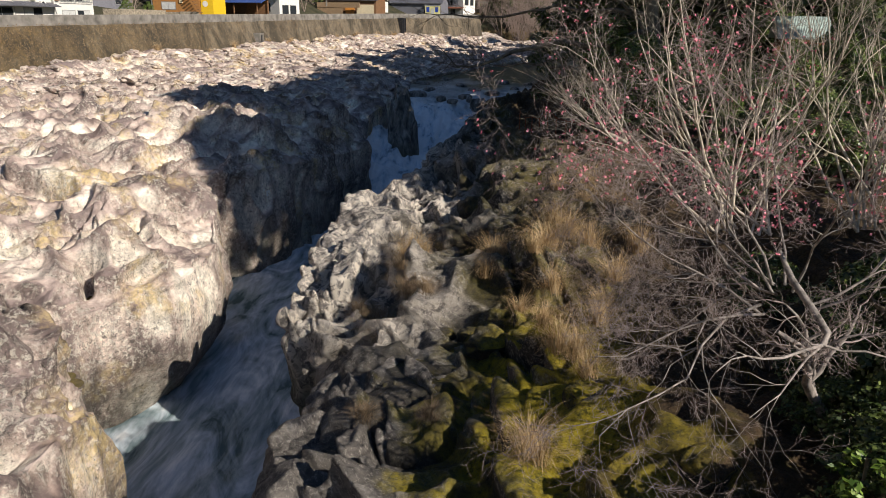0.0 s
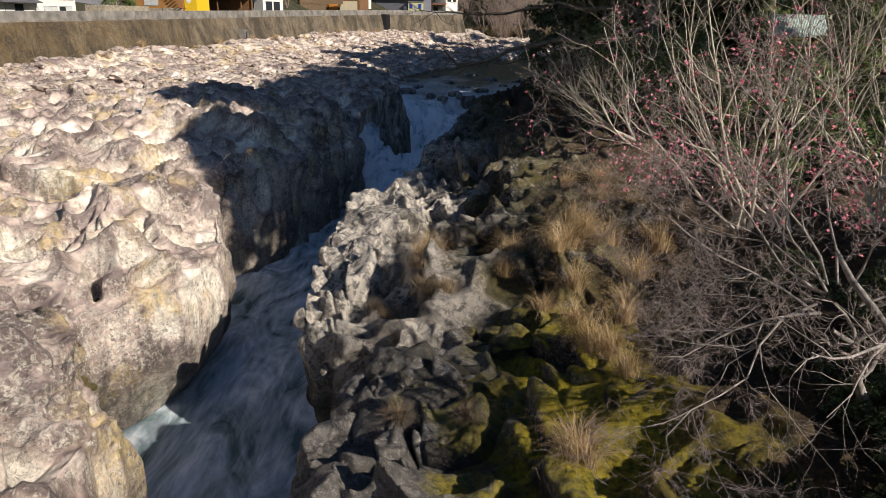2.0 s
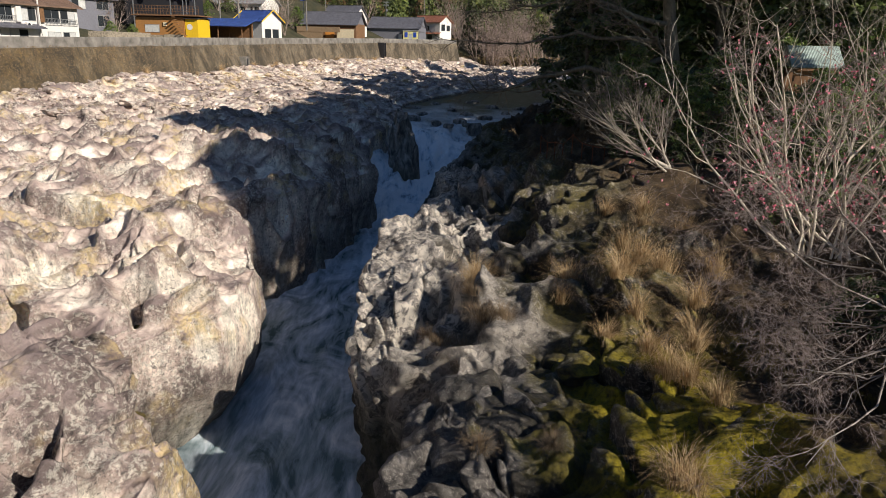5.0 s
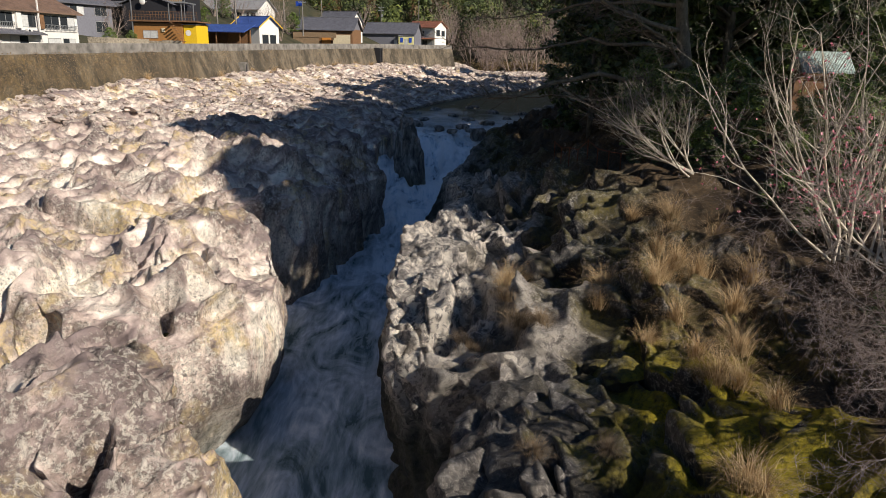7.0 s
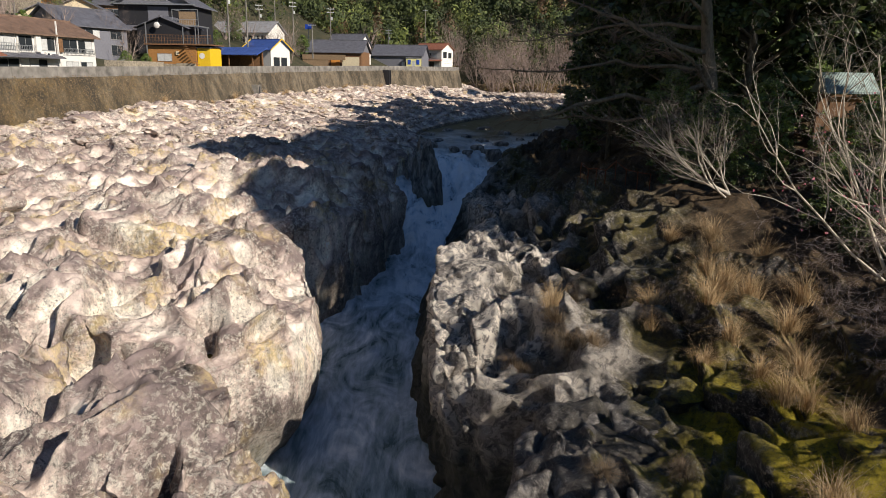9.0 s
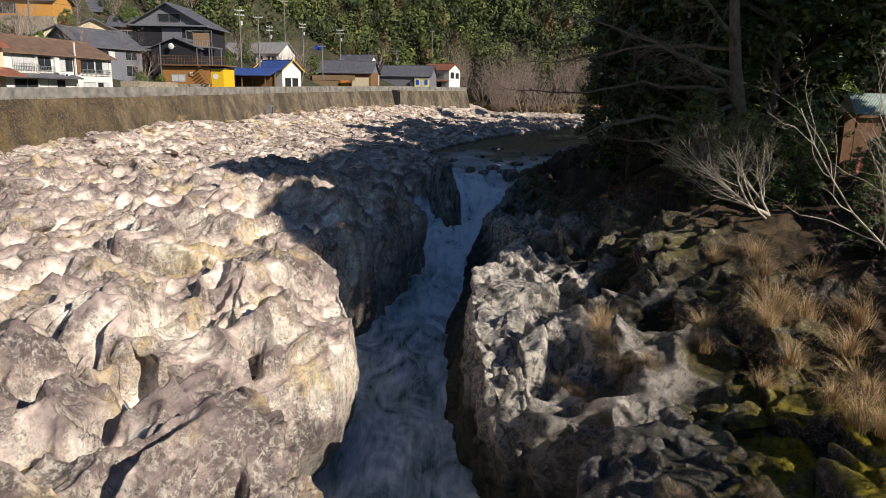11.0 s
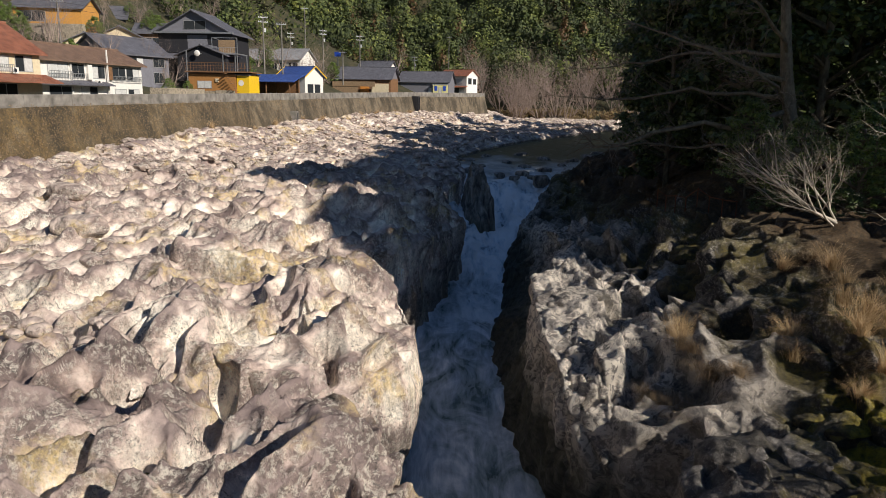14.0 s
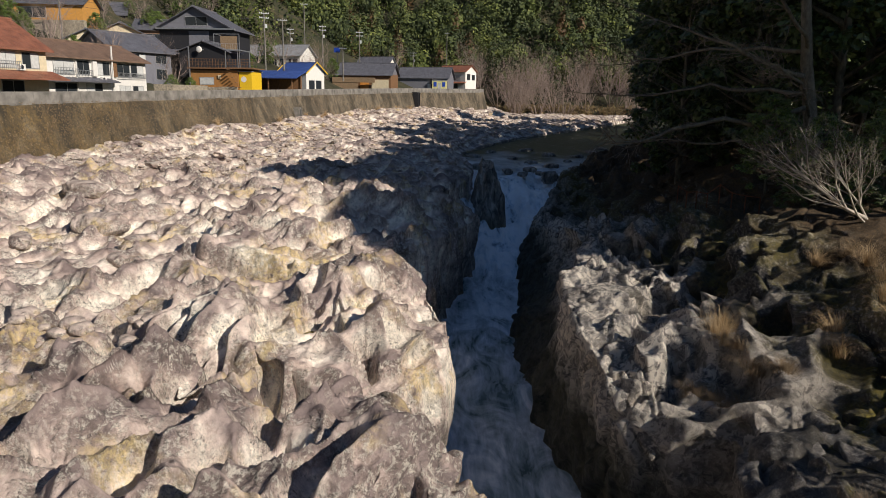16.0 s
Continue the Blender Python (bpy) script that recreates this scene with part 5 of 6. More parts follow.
def unit(v):
    return v / max(np.linalg.norm(v), 1e-9)


def grow(out, rng, p, d, length, r, level, last, kids, wiggle, lift, ratio=0.62, spread=0.9):
    """Adds a branch and its branches to out[level]."""
    n = 6 if level < last else 4
    pts, rad = [p], [r]
    q, e = np.array(p, float), unit(np.array(d, float))
    ends = []
    for i in range(n):
        e = unit(e + rng.normal(0, wiggle, 3) + np.array([0, 0, lift]))
        q = q + e * length / n
        pts.append(q.copy())
        rad.append(r * (1 - 0.75 * (i + 1) / n))
        ends.append((q.copy(), e.copy(), r * (1 - 0.75 * (i + 1) / n)))
    out[level].append((pts, rad))
    if level >= last:
        return
    for k in range(kids[level]):
        i = rng.integers(1, n)
        q, e, rr = ends[i]
        side = unit(np.cross(e, rng.normal(0, 1, 3)))
        f = unit(e + side * spread * rng.uniform(0.5, 1.2))
        grow(out, rng, q, f, length * ratio * rng.uniform(0.7, 1.2), max(rr * 0.7, 0.0033), level + 1, last, kids, wiggle, lift, ratio, spread)


def bare_tree(label, x, y, z, stems, kids, seed, bark, twig, wiggle=0.12, lift=0.05, ratio=0.62, spread=0.9, last=3, group="", name="bare_tree", category="tree", joined=False):
    """A leafless tree: stems are (direction, length, radius) from the base."""
    rng = np.random.default_rng(seed)
    t = empty(name, pose(x, y, z), label, category, group)
    out = [[] for _ in range(last + 1)]
    for d, length, r, *at in stems:
        grow(out, rng, np.array(at[0] if at else (0, 0, 0), float), d, length, r, 0, last, kids, wiggle, lift, ratio, spread)
    for stem in out[0]:
        tubes("trunk", [stem], 8, bark, t)
    if joined:
        tagged(tubes("branchwork", out[1], 5, bark, t), kind="stuff")
    else:
        for limb in out[1]:
            tubes("limb", [limb], 6, bark, t)
    tagged(tubes("twigwork", sum(out[2:], []), 3, twig, t), kind="stuff")
    t_tips = [p[0][-1] for p in out[last]]
    return t, np.array(t_tips)


# plum bush with pink buds: a wide low crown and one limb that droops to an elbow
CROWN = (-1.4, -0.8, 2.3)
ELBOW = (-1.42, -1.95, 2.35)
SPREAD = [((-1.0, -0.1, 0.45), 3.3), ((-1.0, 0.35, 0.2), 3.2), ((-0.9, -0.3, 0.1), 2.6), ((-0.7, 0.8, 0.45), 3.4), ((-0.2, 1.0, 0.55), 3.5), ((0.4, 1.0, 0.6), 3.4),
          ((0.9, 0.5, 0.5), 3.2), ((-0.5, 0.2, 0.9), 2.7), ((0.3, 0.1, 1.0), 2.6), ((-0.9, 0.1, 0.75), 2.9), ((0.8, -0.2, 0.6), 2.5),
          ((-0.8, 0.6, -0.1), 2.7), ((0.0, 1.1, 0.05), 2.8)]
plum, tips = bare_tree("old plum tree, grey tangled twigs with few pink buds", 7.0, 9.6, 2.6,
                       [((-1.4, -0.8, 2.3), 2.85, 0.12)] + [(d, n, 0.024, tuple(c + 0.35 * e + 0.12 * math.sin(9 * n + i) for i, (c, e) in enumerate(zip(CROWN, d)))) for d, n in SPREAD],
                       [6, 6, 6, 4], 5, PLUM_BARK, PLUM_TWIG, wiggle=0.24, lift=0.0, ratio=0.52, spread=1.15, last=4, name="plum_tree")
rng = np.random.default_rng(26)
droop = [[] for _ in range(4)]
droop[0].append(([(-1.7, -0.85, 3.3), (-1.62, -1.2, 3.0), (-1.45, -1.6, 2.7), (-1.36, -1.9, 2.5), ELBOW], [0.03, 0.05, 0.055, 0.05, 0.045]))
for d, n, r in (((-1.0, -0.25, -0.2), 2.3, 0.026), ((-0.8, -0.6, -0.35), 2.0, 0.02), ((0.9, -0.2, -0.3), 1.7, 0.02), ((-0.5, -0.1, 0.1), 1.2, 0.014)):
    grow(droop, rng, np.array(ELBOW), d, n, r, 1, 3, [0, 5, 2], 0.2, 0.0, 0.5, 0.8)
for limb in droop[0] + droop[1]:
    tubes("limb", [limb], 7, PLUM_BARK, plum)
tagged(tubes("twigwork", droop[2] + droop[3], 3, PLUM_BARK, plum), kind="stuff")
rng = np.random.default_rng(8)
buds = tips[rng.choice(len(tips), min(len(tips), 3000), replace=False)]
buds = buds[buds[:, 2] > np.quantile(buds[:, 2], 0.55)]
leaves("blossoms", np.repeat(buds, 3, axis=0) + rng.normal(0, 0.012, (len(buds) * 3, 3)), rng.normal(0, 1, (len(buds) * 3, 3)), 0.018, BLOSSOM, rng, plum, 0.9)

# pale many-stemmed trees
srng = np.random.default_rng(3)
for bx, by, bz, n, sd in ((8.2, 17.8, 3.6, 15, 21), (11.4, 17.6, 3.8, 11, 22)):
    stems = [((srng.uniform(-0.95, 0.35), srng.uniform(-0.1, 0.3), 1.0), srng.uniform(5.0, 7.4), srng.uniform(0.026, 0.056), (srng.uniform(-0.9, 0.9), srng.uniform(-0.4, 0.4), 0)) for _ in range(n)]
    bare_tree("many-stemmed bare tree with pale smooth bark", bx, by, bz, stems, [7, 5, 3], sd, PALE_BARK, GREY_TWIG, wiggle=0.2, lift=0.07, ratio=0.38, spread=0.8, group="pale bare trees")
bare_tree("small bare tree with white branches leaning over the bank", 7.5, 27.8, 3.9,
          [((-0.85, 0.1, 0.62), 4.6, 0.10), ((-0.62, 0.0, 0.9), 3.8, 0.06), ((-0.9, -0.1, 0.28), 4.2, 0.06)],
          [10, 7, 4], 23, WHITE_BARK, GREY_TWIG, wiggle=0.13, lift=0.07, ratio=0.55, spread=0.75)

# old tree whose limbs reach over the river
rng = np.random.default_rng(77)
big = empty("overhanging_tree", pose(0, 0, 0), "old mossy tree whose bare limbs hang over the river", "tree")
tubes("trunk", [([(11.5, 41, 2.5), (11.0, 41, 7), (10.3, 41.2, 11), (9.8, 41.5, 16), (10.2, 42, 21)], [0.55, 0.42, 0.34, 0.24, 0.08])], 10, DARK_BARK, big)
REACHING = [([(10.7, 41, 8.6), (7.6, 40.6, 7.8), (4.6, 40.8, 7.9), (2.2, 41, 7.2), (0.8, 41, 6.6), (-0.3, 41.4, 6.3), (-0.8, 41.6, 6.7), (-1.3, 42, 7.5)], 0.16),
         ([(10.4, 41, 10.5), (7.6, 40, 11.0), (5.2, 38.2, 11.7), (3.6, 38.5, 12.4), (1.3, 39.6, 13.2), (-0.6, 40, 14.0)], 0.15),
         ([(10.2, 41.4, 12), (8.9, 39.4, 12.8), (7.2, 38, 14), (5.0, 37, 15), (3.0, 36.5, 15.4)], 0.14),
         ([(10.6, 41, 9.4), (8.0, 42.5, 9.8), (5.4, 43.4, 9.9), (2.6, 44, 9.4), (-0.2, 44.6, 9.2), (-2.6, 45, 9.4)], 0.13),
         ([(10.8, 41, 8), (9.2, 38.6, 9.4), (7.6, 36.6, 10.2), (5.6, 35.2, 10.9), (4.0, 34.6, 11.8)], 0.12),
         ([(10.3, 41.4, 12), (7.6, 44, 12.2), (4.6, 46, 12.0), (2.0, 48, 11.4), (-0.5, 49, 11.2)], 0.13),
         ([(10.9, 41, 7), (9, 43, 6.6), (6.5, 45, 6.2), (4, 46.5, 6.4), (2, 47.5, 6.2), (0.5, 48, 6.6)], 0.10)]
sub = [[] for _ in range(4)]
for pts, r in REACHING:
    P = np.array(pts, float)
    t = np.linspace(0, len(P) - 1, 14)
    P = np.stack([np.interp(t, np.arange(len(P)), P[:, k]) for k in range(3)], axis=1) + rng.normal(0, 0.09, (14, 3))
    sub[0].append((P, np.linspace(r, 0.02, 14)))
    for k in range(26):
        i = rng.integers(3, 14)
        d = unit(np.array([-0.7, 0, 0.15]) + rng.normal(0, 0.75, 3))
        grow(sub, rng, P[i], d, rng.uniform(1.0, 2.4), 0.028, 1, 3, [0, 4, 4], 0.14, 0.02, 0.6, 0.9)
for s_ in sub[0]:
    tubes("limb", [s_], 8, DARK_BARK, big)
tagged(tubes("twigwork", sub[1] + sub[2] + sub[3], 3, bark_material("brown_bare_twigs", (0.10, 0.078, 0.055), (0.32, 0.25, 0.19), 4), big), kind="stuff")


def evergreen(label, height, width, seed, base=0.25, leaf=0.16, clumps=150, per=95, name="evergreen_tree", material=None, group="evergreens on the bank"):
    """A broadleaf evergreen: trunk, limbs and a crown of leaf clumps with gaps."""
    rng = np.random.default_rng(seed)
    t = empty(name, pose(0, 0, -60), label, "tree", group)
    top = np.array([rng.normal(0, 0.3), rng.normal(0, 0.3), height * 0.9])
    tubes("trunk", [([(0, 0, -1.0), (0.1, 0, height * 0.3), tuple(top * np.array([1, 1, 0.7])), tuple(top)], [height * 0.015, height * 0.012, height * 0.008, 0.03])], 9, DARK_BARK, t)
    C, limbs = [], []
    for i in range(clumps):
        h = base + (1 - base) * rng.uniform(0, 1) ** 0.8
        prof = math.sin(math.pi * min(1, max(0.03, (h - base) / (1 - base) * 0.8 + 0.2))) ** 0.6
        a = rng.uniform(0, 2 * math.pi)
        r = width * prof * math.sqrt(rng.uniform(0.12, 1))
        c = np.array([r * math.cos(a), r * math.sin(a), h * height])
        C.append(c)
        if i % 4 == 0:
            s = np.array([0, 0, max(height * 0.15, c[2] - r * 0.6)])
            limbs.append(([s, s * 0.4 + c * 0.6 + np.array([0, 0, -0.2]), c], [0.06 + 0.02 * r, 0.05, 0.015]))
    tagged(tubes("branchwork", limbs, 5, DARK_BARK, t), kind="stuff")
    C = np.array(C)
    rad = width * 0.20
    off = rng.normal(0, 1, (clumps, per, 3))
    off /= np.linalg.norm(off, axis=2, keepdims=True)
    out = off.copy()
    off *= (rad * rng.uniform(0.35, 1.0, (clumps, per, 1)))
    off[:, :, 2] *= 0.6
    P = (C[:, None, :] + off).reshape(-1, 3)
    N = (out + np.array([0, 0, 0.7])).reshape(-1, 3)
    leaves("crown", P, N, leaf, material or LEAF, rng, t)
    return t


KIND = [evergreen("tall dark evergreen tree on the shaded bank", 24, 6.0, 1, base=0.08, clumps=210, per=84, leaf=0.25),
        evergreen("tall dark evergreen tree on the shaded bank", 20, 5.2, 2, base=0.06, clumps=200, per=84, leaf=0.23),
        evergreen("leafy evergreen camellia among the bushes", 6.5, 2.2, 3, base=0.12, clumps=110, per=70, leaf=0.085, name="camellia", material=LEAF_MID),
        evergreen("low evergreen shrub on the bank", 2.2, 1.6, 4, base=0.05, clumps=70, per=70, leaf=0.06, name="shrub", group="shrubs on the bank")]
used = [False] * 4
rng = np.random.default_rng(4)


def plant(k, x, y, z, s=1.0, turn=None):
    m = pose(x, y, z, 0, 0, rng.uniform(0, 360) if turn is None else turn) @ Matrix.Scale(s, 4)
    if not used[k]:
        KIND[k].matrix_world = m
        KIND[k].scale = (s, s, s)
        used[k] = True
        return KIND[k]
    c = copy_thing(KIND[k], pose(0, 0, 0))
    c.matrix_basis = m
    return c


def bank_z(x, y):
    z = top_of(bank, x, y)
    return z if z else ground_at(x, y)


for x, y, k, s in ((33, 42, 1, 1.0), (15.5, 47, 0, 1.0), (12.5, 52, 1, 1.05), (20, 52, 0, 1.1), (9.5, 60, 1, 0.9), (15, 64, 0, 1.0), (13, 74, 1, 1.0),
                   (20, 72, 0, 1.0), (17, 86, 0, 1.0), (23, 92, 1, 1.1), (24, 104, 0, 1.0), (30, 116, 1, 1.1), (33, 128, 0, 1.1), (42, 150, 0, 1.2), (50, 172, 1, 1.3), (60, 196, 0, 1.2),
                   (32, 47, 0, 1.0), (30, 66, 1, 1.5), (38, 84, 0, 1.7), (46, 120, 0, 1.8), (24, 58, 1, 1.3), (36, 100, 1, 1.7), (44, 100, 0, 1.8), (50, 140, 0, 1.8), (57, 160, 0, 1.9), (66, 184, 0, 1.8), (44, 72, 0, 1.7), (52, 110, 0, 1.8)):
    plant(k, x, y, bank_z(x, y) - 0.4, s)
for x, y, s in ((12.0, 25.0, 0.5), (13.4, 27.6, 0.6), (10.9, 27.2, 0.36), (14.6, 23.5, 0.6), (10.6, 33, 0.8), (12.4, 35.5, 0.5), (13.4, 38.6, 0.5), (9.4, 36.5, 0.8), (8.2, 40, 0.9), (14.6, 31.5, 0.7), (17.2, 33, 0.8), (12.2, 29.8, 0.55), (20, 37, 0.8), (22, 31, 0.8), (19.5, 46, 0.9), (23.5, 44, 1.0)):
    plant(2, x, y, bank_z(x, y) - 0.3, s)
for x, y, s in ((8.3, 6.6, 0.6), (7.6, 10.6, 0.7), (7.0, 7.4, 0.8), (7.6, 5.4, 0.9), (6.6, 5.0, 0.6), (8.6, 8.8, 0.9), (7.4, 8.6, 0.7), (6.9, 9.4, 0.5), (7.4, 10.4, 0.6), (8.2, 9.6, 1.0), (6.4, 6.6, 0.7), (8.6, 10.8, 1.0), (9.6, 24.6, 0.8), (11.2, 25.6, 1.0), (10.2, 22.4, 0.9), (8.9, 21.0, 0.7), (12.4, 22.8, 1.1), (9.0, 31.0, 0.7), (6.6, 33.4, 0.6), (13.6, 26.6, 1.0), (15.5, 28.6, 1.1), (7.7, 14.6, 0.6), (9.2, 12.4, 0.9)):
    plant(3, x, y, bank_z(x, y) - 0.15, s)
# Camellias outside the view, standing in for unseen trees that shade the bank.
for x, y, s in ((16.2, 7.6, 1.2), (17.0, 11.4, 1.1), (17.4, 14.6, 1.1)):
    plant(2, x, y, bank_z(x, y) - 0.3, s)
tall = evergreen("tall straight evergreen with a high crown", 34, 5.6, 14, base=0.54, clumps=300, per=90, leaf=0.27)
tall.matrix_world = pose(22.0, 28.5, bank_z(22.0, 28.5) - 0.4)
for x, y in ((26.0, 32.5), (30.0, 22.5), (28.0, 27.0), (33.0, 30.0), (36.0, 24.0)):
    copy_thing(tall, pose(x, y, bank_z(x, y) - 0.4, 0, 0, 70 * x))
crest = evergreen("very tall evergreen with leaves only near its top", 31, 5.2, 16, base=0.66, clumps=200, per=90, leaf=0.27)
crest.matrix_world = pose(25.0, 15.5, bank_z(25.0, 15.5) - 2.0)
for x, y in ((30.5, 17.5), (36.0, 16.5)):
    copy_thing(crest, pose(x, y, bank_z(x, y) - 0.4, 0, 0, 60 * x))
bright = evergreen("small shrub with bright green leaves beside the plum", 1.9, 0.8, 9, base=0.05, clumps=34, per=46, leaf=0.055, name="shrub", material=LEAF_BRIGHT, group="shrubs on the bank")
bright.matrix_world = pose(6.0, 6.4, bank_z(6.0, 6.4) - 0.1)


# ---------------------------------------------------------------- woods on the hills
def build_woods(name, count, seed, area, material, size, conifer=False):
    rng = np.random.default_rng(seed)
    x = rng.uniform(area[0], area[1], count)
    y = rng.uniform(area[2], area[3], count)
    z = ground_height(x[None, :], y[None, :])[0]
    dist = np.hypot(x + 5, y)
    slope_left = WALL_FOOT(y, 1) - x
    ok = (np.abs(x + 6) < 0.78 * (y + 25)) & (z > 8) & (z < 14 + 0.17 * dist) & ((slope_left > 46 + 18 * (y < 175)) | (y + 0.12 * x > 312) | (x > RIGHT_RIM(y, 1) + 46))
    x, y, z = x[ok], y[ok], z[ok]
    n = len(x)
    h = rng.uniform(7, 16, n) * (1.35 if conifer else 1)
    w = h * (0.26 if conifer else 0.46)
    per = 235
    d = rng.normal(0, 1, (n, per, 3))
    d /= np.linalg.norm(d, axis=2, keepdims=True)
    lump = 1 + 0.28 * np.sin(d[:, :, 0] * 4 + x[:, None]) * np.cos(d[:, :, 1] * 4 + y[:, None]) + 0.06 * rng.normal(0, 1, (n, per))
    inner = (np.arange(per) % 5 < 2)[None, :]
    lump = lump * np.where(inner, 0.8, 1.0)
    size = (size * np.where(inner, 1.25, 0.72) * np.clip(dist[ok] / 360, 0.5, 1.0)[:, None]).reshape(-1)
    taper = np.where(conifer, 1.15 - 0.75 * (d[:, :, 2] + 1) / 2, 1.0)
    P = np.stack([x[:, None] + d[:, :, 0] * w[:, None] * lump * taper, y[:, None] + d[:, :, 1] * w[:, None] * lump * taper, z[:, None] + h[:, None] * 0.5 + d[:, :, 2] * h[:, None] * 0.55 * lump], axis=-1)
    return leaves(name, P.reshape(-1, 3), d.reshape(-1, 3) * 1.2, size, material, rng, None, 0.8, 0.22)


tagged(build_woods("woods", 7600, 12, (-420, 330, 90, 600), LEAF_FAR, 0.66), "dense broadleaf woods covering the valley slopes", "woods", kind="stuff")
tagged(build_woods("conifer_woods", 240, 13, (-300, 60, 200, 520), LEAF_RUST, 0.55, True), "rusty winter conifers among the woods", "woods", kind="stuff")

bare_kind, _ = bare_tree("leafless riverside tree with pinkish tan twigs", 20, 299, 5.0,
                         [((-0.3, 0, 1), 8, 0.16), ((0.25, 0.1, 1), 9, 0.18), ((0.6, 0, 1), 7, 0.12), ((-0.6, 0.1, 0.9), 7, 0.12), ((0, -0.2, 1), 8, 0.14)],
                         [6, 5, 3], 31, TAN_TWIG, TAN_TWIG, wiggle=0.10, lift=0.05, ratio=0.55, spread=0.8, group="far bare trees", joined=True)
for i in range(60):
    x = rng.uniform(-8, 95)
    y = 298 - 0.12 * x + rng.uniform(-2, 30)
    m = pose(x, y, ground_at(x, y) - 0.4, 0, 0, rng.uniform(0, 360)) @ Matrix.Scale(rng.uniform(0.9, 1.75), 4)
    copy_thing(bare_kind, m)
for x, y, s in ((-8, 282, 1.0), (-46, 176, 0.8), (-43, 182, 0.7), (-30, 250, 0.9), (-52, 178, 0.8), (-80, 134, 0.6), (2, 288, 1.0), (-72, 128, 0.5), (-55.5, 116, 0.55)):
    copy_thing(bare_kind, pose(x, y, ground_at(x, y) - 0.3, 0, 0, 40 * x) @ Matrix.Scale(s, 4))
for i in range(75):
    y = rng.uniform(95, 205)
    x = float(WALL_FOOT(np.array(y), 1)) - rng.uniform(24, 62)
    if i % 3:
        plant(2, x, y, ground_at(x, y) - 0.3, rng.uniform(0.5, 1.0))
    else:
        copy_thing(bare_kind, pose(x, y, ground_at(x, y) - 0.3, 0, 0, 50 * i) @ Matrix.Scale(rng.uniform(0.4, 0.8), 4))
for x, y, s in ((-54.2, 112, 0.55), (-53.0, 117, 0.5), (-41, 160, 0.4)):
    plant(2, x, y, ground_at(x, y) - 0.2, s)


def build_scrub():
    """Withered scrub over the far river bank, too dense to count."""
    rng = np.random.default_rng(61)
    n, per = 620, 90
    x = rng.uniform(-14, 100, n)
    y = 286 - 0.12 * x + 26 * rng.uniform(0, 1, n)
    z = ground_height(x[None, :], y[None, :])[0]
    r = rng.uniform(0.8, 2.6, n)
    d = rng.normal(0, 1, (n, per, 3))
    d /= np.linalg.norm(d, axis=2, keepdims=True)
    P = np.stack([x, y, z + 0.3 * r], axis=1)[:, None, :] + d * (r[:, None] * rng.uniform(0.5, 1.1, (n, per)))[:, :, None]
    return leaves("bank_scrub", P.reshape(-1, 3), d.reshape(-1, 3), 0.42, SCRUB, rng, None, 0.4, 0.5)


SCRUB = leaf_material("withered_scrub", (0.08, 0.055, 0.03), (0.24, 0.165, 0.085), (0.34, 0.27, 0.11), 0.8)
tagged(build_scrub(), "withered tan scrub covering the far river bank", "bushes", kind="stuff")


# ---------------------------------------------------------------- grass tufts
def grass_tuft(label, seed, height, n, spread, material, plume=False):
    rng = np.random.default_rng(seed)
    a = rng.uniform(0, 2 * math.pi, n)
    r0 = np.abs(rng.normal(0, 0.17, n))
    lean = rng.uniform(0.05, 0.75, n) * spread
    h = height * rng.uniform(0.3, 1.1, n)
    bend = rng.normal(0, 0.3, (2, n)) + np.array([[-0.14], [-0.1]])
    w = 0.0042
    dx, dy = np.cos(a), np.sin(a)
    V = []
    for t in (0, 0.45, 0.8, 1.0):
        out = r0 * (1 + 0.5 * t) + lean * h * t ** 2.2 * 0.75
        z = h * (t - np.clip(0.62 * lean, 0, 0.6) * t ** 3.2)
        ww = w * (1.25 - t)
        c = np.stack([dx * out + bend[0] * h * t * t, dy * out + bend[1] * h * t * t, z], axis=1)
        s = np.stack([-dy * ww, dx * ww, 0 * z], axis=1)
        V += [c - s, c + s]
    V = np.stack(V, axis=1)
    F = np.array([[0, 1, 3, 2], [2, 3, 5, 4], [4, 5, 7, 6]])
    idx = (np.arange(n)[:, None, None] * 8 + F[None]).reshape(-1, 4)
    ob = quads("grass_tuft", V.reshape(-1, 3), idx, material)
    return tagged(ob, label, "grass", "dry grass tufts")


